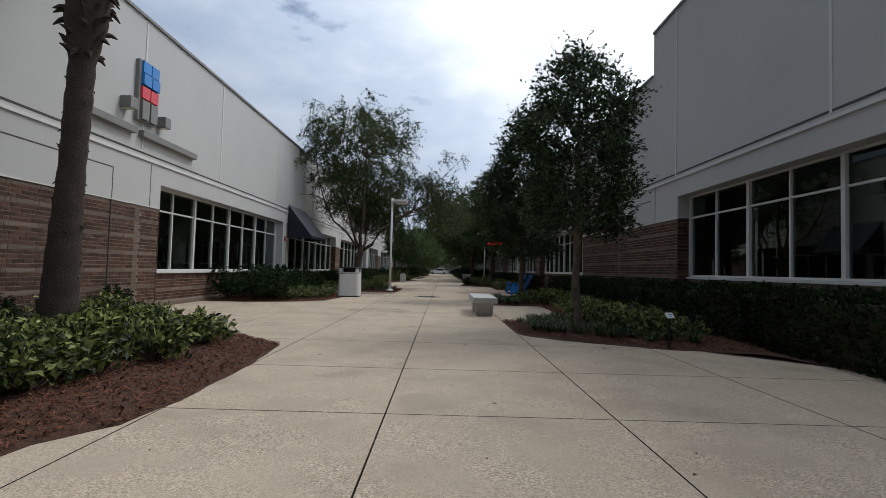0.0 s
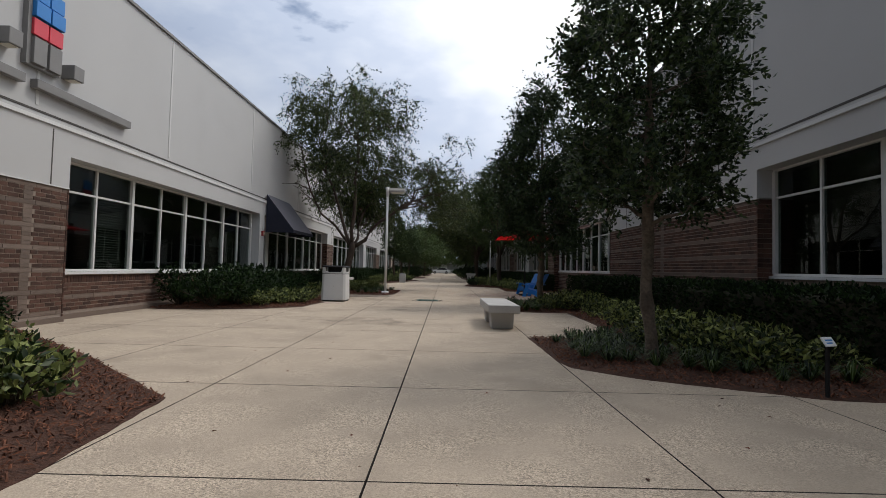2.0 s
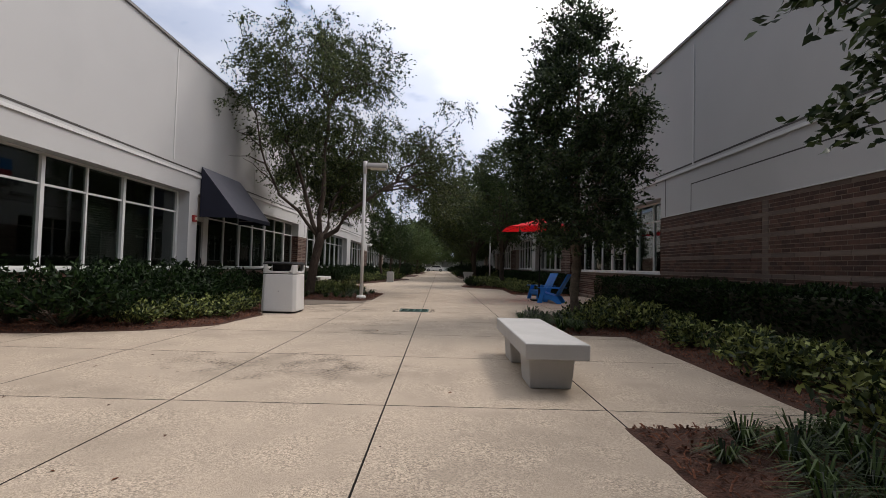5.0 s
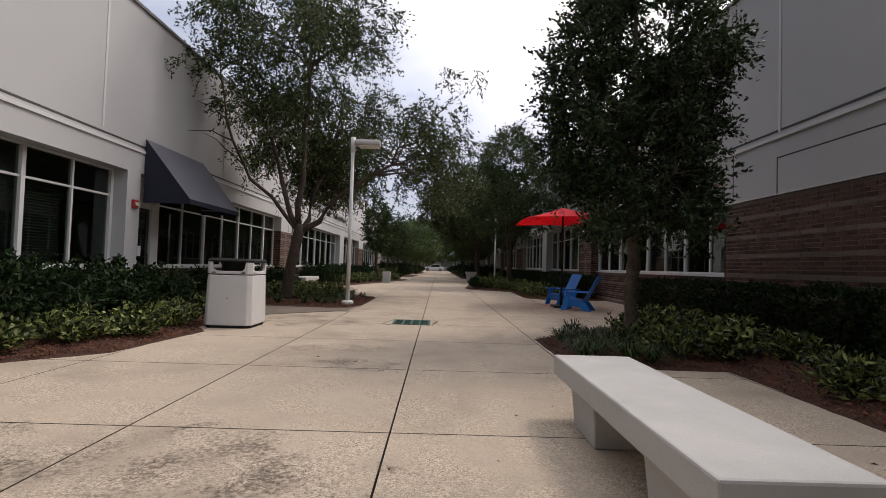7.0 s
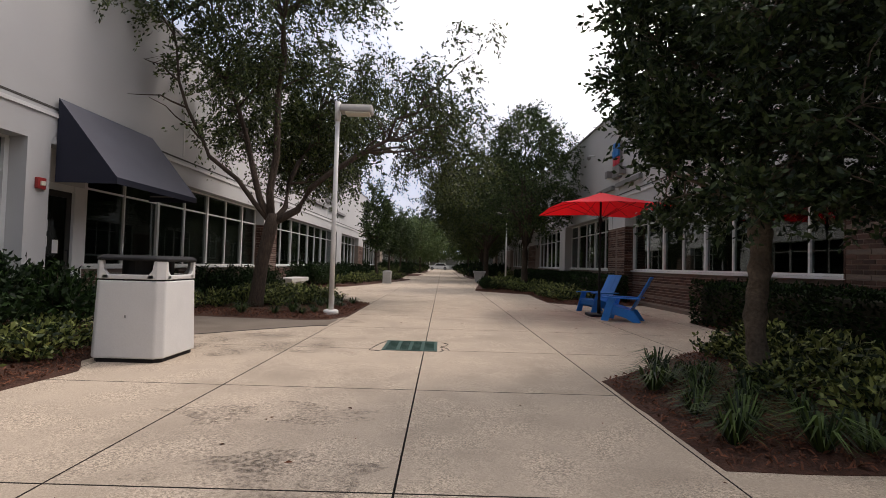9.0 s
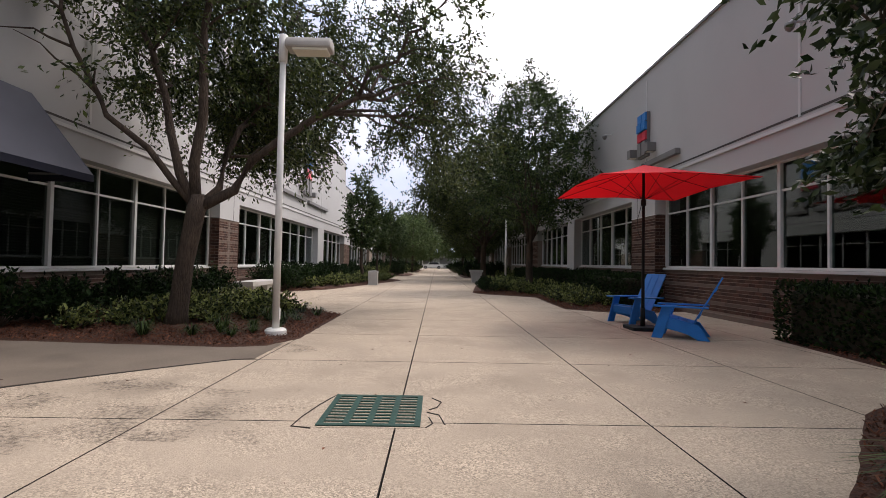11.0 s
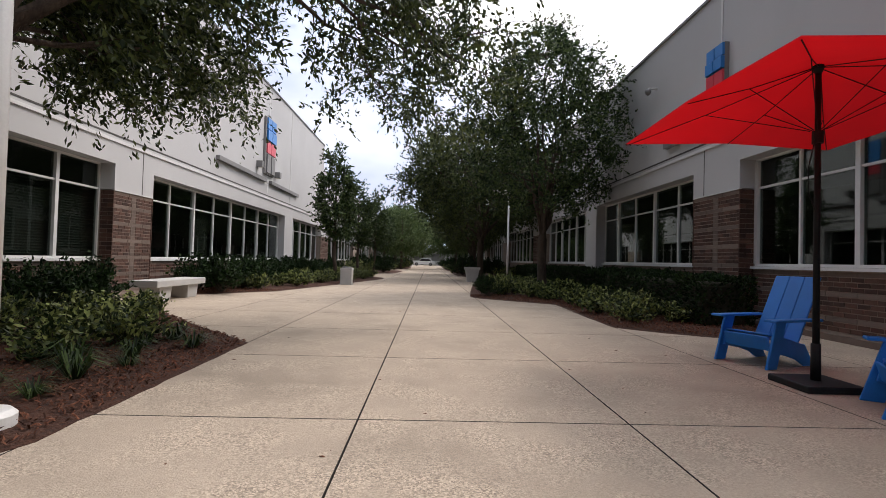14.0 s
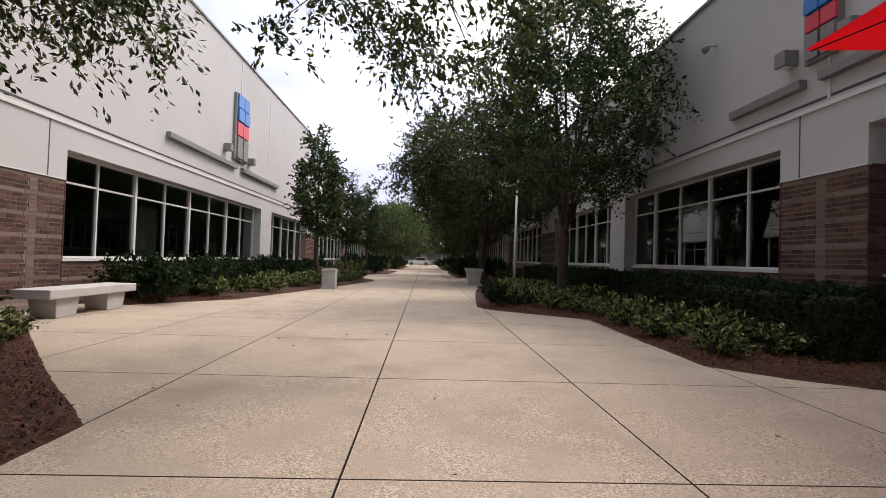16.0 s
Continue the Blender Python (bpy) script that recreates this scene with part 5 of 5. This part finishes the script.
def hedge(x0, y0, x1, y1, h, seed, label):
    """A clipped hedge: a core coloured as its inner shade, wrapped in thousands of leaves."""
    rng = np.random.default_rng(seed)
    hg = thing("hedge", label, "hedge", pose((x0 + x1) / 2, (y0 + y1) / 2, 0), "hedges")
    w, l = (x1 - x0) / 2, (y1 - y0) / 2
    # solid block whose near-black colour stands in for shade between the twigs
    part("core", rounded(Shape().box(-w + 0.13, -l + 0.13, 0, w - 0.13, l - 0.13, h - 0.13), "core", M_HEDGE_SHADE, 0.08), hg)
    n = int(min(16000, (4 * l * w + 4 * l * h + 4 * w * h) * 640))
    face = rng.choice(5, n, p=np.array([4 * l * w, 2 * l * h, 2 * l * h, 2 * w * h, 2 * w * h]) / (4 * l * w + 4 * l * h + 4 * w * h))
    a, b = rng.uniform(-1, 1, n), rng.uniform(-1, 1, n)
    c = np.zeros((n, 3))
    d = np.zeros((n, 3))
    for k, (ux, uy, uz) in enumerate(((0, 0, 1), (1, 0, 0), (-1, 0, 0), (0, 1, 0), (0, -1, 0))):
        s = face == k
        if k == 0:
            c[s] = np.stack([a[s] * w, b[s] * l, np.full(s.sum(), h)], 1)
        elif k < 3:
            c[s] = np.stack([np.full(s.sum(), ux * w), a[s] * l, (b[s] + 1) * h / 2], 1)
        else:
            c[s] = np.stack([a[s] * w, np.full(s.sum(), uy * l), (b[s] + 1) * h / 2], 1)
        d[s] = (ux, uy, uz)
    lump = np.array([noise.noise(Vector((p[0] * 1.8 + seed, p[1] * 1.8, p[2] * 1.8))) for p in c])
    c += d * (lump * 0.14 - 0.05 + rng.normal(0, 0.035, n))[:, None]
    c[:, 2] = np.maximum(c[:, 2], 0.03)
    d[:, 2] += 0.5
    part("foliage", leaves("foliage", M_LEAF_HEDGE, c, d, 0.085, 0.042, seed, 0.7), hg)


HL = "dark clipped hedge along the brick base"
for k, (y0, y1) in enumerate(((-6, -1), (-0.9, 4), (4.1, 8.6), (8.7, 13), (13.1, 17.4), (17.5, 21.6))):
    hedge(5.35 if y0 < 8 else 5.25, y0, 6.2, y1, 1.02, 100 + k, HL)
hedge(5.55, 22.0, 6.25, 25.5, 0.98, 107, HL)
for k, (y0, y1) in enumerate(((30.9, 35.5), (35.6, 40.2), (40.3, 45), (45.1, 50))):
    hedge(5.0, y0, 6.15, y1, 0.98, 110 + k, HL)

scatter(GREEN, [(-6.6, 1.5), (-3.6, 1.5), (-3.25, 3.2), (-3.0, 5.2), (-3.1, 7.0), (-4.5, 8.5), (-6.6, 10.0)], 0.74, 1.0, 1.3, skip=((-5.85, 7.5, 0.45),))
scatter(DARK, [(-7.2, 2), (-6.5, 2), (-6.5, 9.6), (-7.2, 11.2)], 0.8, 0.75, 0.95)
scatter(DARK, [(-7.2, 16.0), (-5.6, 16.3), (-5.4, 21.8), (-7.2, 22.2)], 0.78, 1.4, 1.6)
scatter(GREEN, [(-5.5, 16.5), (-4.5, 17.2), (-4.3, 19.5), (-4.75, 21.7), (-5.4, 21.8)], 0.75, 0.9, 1.1)
scatter(DARK, [(-7.2, 24.8), (-6.2, 24.8), (-6.2, 32.2), (-7.2, 32.6)], 0.82, 1.25, 1.45)
scatter(GREEN, [(-6.0, 26.2), (-3.5, 26.0), (-3.3, 28.3), (-5.2, 31.2), (-6.0, 31.8)], 0.8, 0.95, 1.15, skip=((-4.75, 25.9, 0.4),))
scatter(TUFT, [(-4.6, 24.6), (-3.0, 24.5), (-2.7, 25.3), (-2.6, 28.0), (-3.4, 28.6), (-3.4, 25.9)], 0.56, 0.6, 1.1, skip=((-2.66, 25.05, 0.35), (-4.75, 25.9, 0.4)))
scatter(GREEN, [(-6.0, 25.0), (-5.0, 25.0), (-5.0, 26.0), (-6.0, 26.2)], 0.75, 0.85, 1.0)
scatter(DARK, [(-7.2, 36), (-5.9, 36.3), (-5.7, 55), (-7.2, 55)], 1.0, 1.4, 1.65)
scatter(GREEN, [(-5.6, 37.3), (-4.9, 38.4), (-4.0, 42.2), (-3.2, 48.5), (-3.2, 51), (-5.5, 53)], 1.0, 1.1, 1.4)
scatter(GREEN, [(3.0, 9.6), (5.0, 8.9), (5.0, 16.9), (3.9, 16.9), (3.6, 12.0), (3.0, 11.4)], 0.74, 0.95, 1.2, skip=((2.66, 9.72, 0.3),))
scatter(TUFT, [(1.75, 9.5), (2.4, 9.1), (3.7, 8.5), (4.6, 8.5), (3.0, 9.6), (3.0, 11.5), (1.75, 11.6)], 0.36, 0.6, 1.05, skip=((2.66, 9.72, 0.25),))
scatter(GREEN, [(2.9, 17.3), (5.2, 17.3), (5.2, 22.0), (3.6, 20.9), (2.9, 19.6)], 0.74, 0.95, 1.2)
scatter(TUFT, [(1.75, 17.3), (2.9, 17.3), (2.9, 20.4), (1.75, 19.4)], 0.42, 0.7, 1.15, skip=((3.05, 19.3, 0.25),))
scatter(GREEN, [(3.8, 31.0), (4.9, 31.0), (4.9, 36), (4.9, 46), (2.9, 46), (2.2, 40.5), (2.0, 38), (3.8, 36.0)], 0.85, 1.0, 1.35, skip=((3.87, 38.6, 0.4), (3.93, 46.3, 0.3)))
scatter(DARK, [(1.7, 37.3), (2.3, 37), (2.6, 44), (2.2, 43)], 0.8, 0.7, 0.9)
for nm in ("left_e", "right_c", "left_f", "right_d"):
    scatter(DARK[:1] + GREEN[:1], BEDS[nm], 2.3, 1.8, 2.4)
for k in GREEN + DARK + TUFT:
    for ch in list(k.children):
        bpy.data.objects.remove(ch)
    bpy.data.objects.remove(k)

# dirty water stains that have dried on the slabs
M_STAIN = bpy.data.materials.new("dried_dirt_stain")
M_STAIN.use_nodes = True
sn, sl = M_STAIN.node_tree.nodes, M_STAIN.node_tree.links
s_bsdf = sn["Principled BSDF"]
s_bsdf.inputs["Base Color"].default_value, s_bsdf.inputs["Roughness"].default_value = (0.085, 0.07, 0.058, 1), 0.9
s_geo, s_noise, s_fine, s_ramp, s_clear, s_mix = [sn.new(k) for k in ("ShaderNodeNewGeometry", "ShaderNodeTexNoise", "ShaderNodeTexNoise", "ShaderNodeMapRange", "ShaderNodeBsdfTransparent", "ShaderNodeMixShader")]
s_noise.inputs["Scale"].default_value, s_noise.inputs["Detail"].default_value = 2.2, 3
s_fine.inputs["Scale"].default_value, s_fine.inputs["Detail"].default_value = 26, 6
s_mul = sn.new("ShaderNodeMath")
s_mul.operation = "MULTIPLY"
sl.new(s_geo.outputs["Position"], s_noise.inputs["Vector"])
sl.new(s_geo.outputs["Position"], s_fine.inputs["Vector"])
sl.new(s_noise.outputs["Fac"], s_mul.inputs[0])
sl.new(s_fine.outputs["Fac"], s_mul.inputs[1])
s_ramp.inputs["From Min"].default_value, s_ramp.inputs["From Max"].default_value, s_ramp.inputs["To Max"].default_value = 0.24, 0.40, 0.5
sl.new(s_mul.outputs[0], s_ramp.inputs["Value"])
sl.new(s_ramp.outputs["Result"], s_mix.inputs[0])
sl.new(s_clear.outputs["BSDF"], s_mix.inputs[1])
sl.new(s_bsdf.outputs["BSDF"], s_mix.inputs[2])
sl.new(s_mix.outputs["Shader"], sn["Material Output"].inputs["Surface"])
for sx, sy, rx, ry in ((-1.55, 13.9, 1.15, 0.72), (-1.2, 16.9, 0.7, 0.35), (-1.5, 18.0, 0.8, 0.3), (-2.9, 14.1, 0.5, 0.5), (-2.7, 21.2, 1.5, 0.9), (-4.6, 21.0, 1.3, 0.9), (-2.2, 24.0, 0.5, 0.35)):
    ring = [(sx + rx * math.cos(k * 0.349) * (1 + 0.25 * math.sin(k * 2.3 + sy)), sy + ry * math.sin(k * 0.349) * (1 + 0.25 * math.cos(k * 1.7 + sx))) for k in range(18)]
    stain = Shape()
    stain.v += [(x, y, 0.0025) for x, y in ring]
    stain.f.append(tuple(range(18)))
    part("stain", stain.mesh("stain", M_STAIN), pavement, "dried dirt stain")

crack = Shape().tube([(-4.3, 21.55, 0.001), (-3.5, 22.35, 0.001), (-2.95, 22.86, 0.001), (-2.55, 23.2, 0.001), (-2.3, 23.25, 0.001)], [0.009] * 5, 4)
part("crack", crack.mesh("crack", M_JOINT), pavement, "ragged crack across the slabs")

M_OLD = material("old_dirty_concrete", (0.170, 0.138, 0.108), 0.92, spread=0.25, scale=1.1, fine=80, bump=0.4, bump_size=0.005, stain=0.5, stain_scale=0.9)
apron = Shape().prism([(-7.6, 22.75), (-4.3, 22.1), (-4.2, 21.72), (-3.5, 22.40), (-2.95, 22.90), (-2.56, 23.24), (-2.34, 23.30), (-2.34, 24.4), (-7.6, 24.5)], -0.02, 0.004)
part("door_path", apron.mesh("door_path", M_OLD), pavement, "older, darker concrete leading to the side door")

# fallen leaves and specks on the walkway
litter = Shape()
lr = random.Random(3)
for k in range(170):
    x, y, a = lr.uniform(-4, 3.2), lr.uniform(2, 40), lr.uniform(0, 6.3)
    if any(inside(x, y, q) for q in BEDS.values()):
        continue
    r = lr.uniform(0.008, 0.028)
    b = len(litter.v)
    litter.v += [(x + math.cos(a) * r, y + math.sin(a) * r, 0.002), (x - math.sin(a) * r * 0.45, y + math.cos(a) * r * 0.45, 0.003 + r * 0.3), (x - math.cos(a) * r, y - math.sin(a) * r, 0.002), (x + math.sin(a) * r * 0.45, y - math.cos(a) * r * 0.45, 0.006)]
    litter.f += [(b, b + 1, b + 2), (b, b + 2, b + 3)]
tagged(new("leaf_litter", litter.mesh("leaf_litter", M_CHIP)), "scattered dry leaves and specks on the concrete", "leaf litter", kind="stuff")

# ---- window blinds ----
for y0, y1 in ((24.35, 25.5), (25.7, 26.85), (27.0, 28.2), (28.35, 29.55), (29.7, 30.85), (31.05, 32.2), (32.4, 33.5), (19.0, 19.9), (13.95, 15.0), (20.1, 21.1), (38.3, 39.55)):
    bl = thing("window_blind", "lowered grey slatted blind behind the glass", "blind", group="window blinds")
    xb = XL - RECESS - 0.12
    for k in range(27):
        z = 1.04 + k * 0.056
        slat = Shape()
        slat.v += [(xb - 0.022, y0, z + 0.030), (xb + 0.022, y0, z), (xb + 0.022, y1, z), (xb - 0.022, y1, z + 0.030), (xb - 0.022, y0, z + 0.033), (xb + 0.022, y0, z + 0.003), (xb + 0.022, y1, z + 0.003), (xb - 0.022, y1, z + 0.033)]
        slat.f += [(0, 3, 2, 1), (4, 5, 6, 7), (0, 1, 5, 4), (1, 2, 6, 5), (2, 3, 7, 6), (3, 0, 4, 7)]
        part("slat", slat.mesh("slat", M_BLIND), bl)

# ---- paving slabs ----
far_slabs = Shape()


def slab_mesh(wx, wy):
    sh = Shape()
    g, h, b = 0.0045, -0.05, 0.0025
    sh.v += [(g, g, h), (wx - g, g, h), (wx - g, wy - g, h), (g, wy - g, h), (g, g, -b), (wx - g, g, -b), (wx - g, wy - g, -b), (g, wy - g, -b),
             (g + b, g + b, 0), (wx - g - b, g + b, 0), (wx - g - b, wy - g - b, 0), (g + b, wy - g - b, 0)]
    sh.f += [(0, 1, 5, 4), (1, 2, 6, 5), (2, 3, 7, 6), (3, 0, 4, 7), (4, 5, 9, 8), (5, 6, 10, 9), (6, 7, 11, 10), (7, 4, 8, 11), (8, 9, 10, 11)]
    me = sh.mesh("slab", M_SLAB)
    me.materials.append(M_JOINT)
    me.polygons.foreach_set("material_index", [1] * 8 + [0])
    return me


for y0, y1 in zip(JOINTS_Y, JOINTS_Y[1:]):
    for x0, x1 in zip(JOINTS_X, JOINTS_X[1:]):
        if 0 < y0 < 52:
            part("slab", slab_mesh(x1 - x0, y1 - y0), pavement, m=pose(x0, y0, 0))
        else:
            far_slabs.box(x0 + 0.012, y0 + 0.012, -0.05, x1 - 0.012, y1 - 0.012, 0)
rows_mesh = far_slabs.mesh("slab_rows", M_SLABS)
rows_mesh.materials.append(M_JOINT)
rows_mesh.polygons.foreach_set("material_index", [1, 0, 1, 1, 1, 1] * (len(rows_mesh.polygons) // 6))
tagged(part("slab_rows", rows_mesh, pavement), kind="stuff")


# ---- brickwork ----
def brickwork(side, y0, y1, z0, z1, depth, single=False, stripe=None, soldier=False):
    """Four brick courses and a tan band in turn; stripe: the place of an upright tan column."""
    s = -1 if side < 0 else 1
    x = XL if s < 0 else XR
    wall = wall_left if s < 0 else wall_right
    course, length, g = 0.08, 0.225, 0.008
    xa, xb = x + s * (depth + 0.03), x + s * depth
    xa, xb = min(xa, xb), max(xa, xb)
    rows, bands = Shape(), Shape()
    made = 0
    unit = Shape().box(0, 0, 0, xb - xa, length - 2 * g, course - 2 * g).mesh("brick", M_BRICK)
    k = 0
    z = z1 - course
    if soldier:
        y = y0
        while y < y1 - 0.05:
            rows.box(xa, y + g * 0.5, z - 0.08 + g, xb, y + 0.075 - g * 0.5, z + course - g)
            y += 0.075
        z -= course + 0.08
        k = 1
    while z > z0 + 0.1:
        if k % 5 == 4 or k == 0:
            y = y0
            while y < y1 - 0.02:
                e = min(y + 0.6, y1)
                bands.box(xa, y + g * 0.6, z + g * 0.6, xb, e - g * 0.6, z + course - g * 0.6)
                y = e
        else:
            y = y0 - (length / 2 if k % 2 else 0)
            while y < y1 - 0.03:
                a, b = max(y, y0), min(y + length, y1)
                if stripe and a < stripe + 0.1 and b > stripe - 0.1:
                    if a < stripe - 0.16:
                        b = stripe - 0.1
                    elif b > stripe + 0.16:
                        a = stripe + 0.1
                    else:
                        y += length
                        continue
                if b - a > 0.04:
                    if single and made < 300 and b - a > length - 0.01:
                        made += 1
                        part("brick", unit, wall, m=pose(xa, a + g, z + g))
                    else:
                        rows.box(xa, a + g, z + g, xb, b - g, z + course - g)
                y += length
            if stripe:
                bands.box(xa, stripe - 0.1 + g * 0.6, z + g * 0.6, xb, stripe + 0.1 - g * 0.6, z + course - g * 0.6)
        z -= course
        k += 1
    tagged(part("brick_rows", rows.mesh("brick_rows", M_BRICKS), wall), kind="stuff")
    tagged(part("masonry_band", bands.mesh("masonry_band", M_BAND), wall), kind="stuff")


brickwork(-1, 8.3, 12.65, 0.0, 2.55, 0.013, True, 11.75)
brickwork(-1, -8.0, 8.3, 0.0, 2.55, 0.013)
brickwork(-1, 33.6, 35.2, 0.0, 2.55, 0.013, False, 34.4)
brickwork(-1, 12.65, 22.45, 0.0, 0.88, RECESS - 0.087, soldier=True)
brickwork(-1, 24.25, 33.6, 0.0, 0.88, RECESS - 0.087)
brickwork(-1, 35.2, 47.1, 0.0, 0.88, RECESS - 0.087)
brickwork(-1, 55.6, 58.0, 0.0, 2.55, 0.013)
brickwork(1, 13.2, 22.1, 0.0, 2.74, 0.013, False, 17.6)
brickwork(1, 22.1, 31.75, 0.0, 1.11, RECESS - 0.087)
brickwork(1, 31.75, 33.5, 0.0, 2.74, 0.013, False, 32.6)
brickwork(1, 33.5, 40.3, 0.0, 1.11, RECESS - 0.087)
brickwork(1, 48.7, 51.5, 0.0, 2.74, 0.013)
# brick returns at the sides of the piers
for s, y, z1 in ((-1, 33.6, 2.55), (-1, 12.65, 2.55), (-1, 35.2, 2.55), (1, 13.2, 2.74), (1, 22.1, 2.74), (1, 31.75, 2.74), (1, 33.5, 2.74)):
    x = XL if s < 0 else XR
    sh = Shape()
    k, z = 0, z1 - 0.1
    low_y = y in (33.6, 13.2, 31.75)
    while z > 0:
        ya, yb = (y - 0.012, y + 0.02) if low_y else (y - 0.02, y + 0.012)
        cuts = (0.0, 0.13, 0.30) if k % 2 else (0.0, 0.26, 0.30)
        for a, b in zip(cuts, cuts[1:]):
            xa, xb = x + s * (a + 0.005), x + s * (b - 0.005)
            sh.box(min(xa, xb), ya, z + 0.006, max(xa, xb), yb, z + 0.094)
        z -= 0.1
        k += 1
    tagged(part("brick_return", sh.mesh("brick_return", M_BRICKS), wall_left if s < 0 else wall_right), kind="stuff")
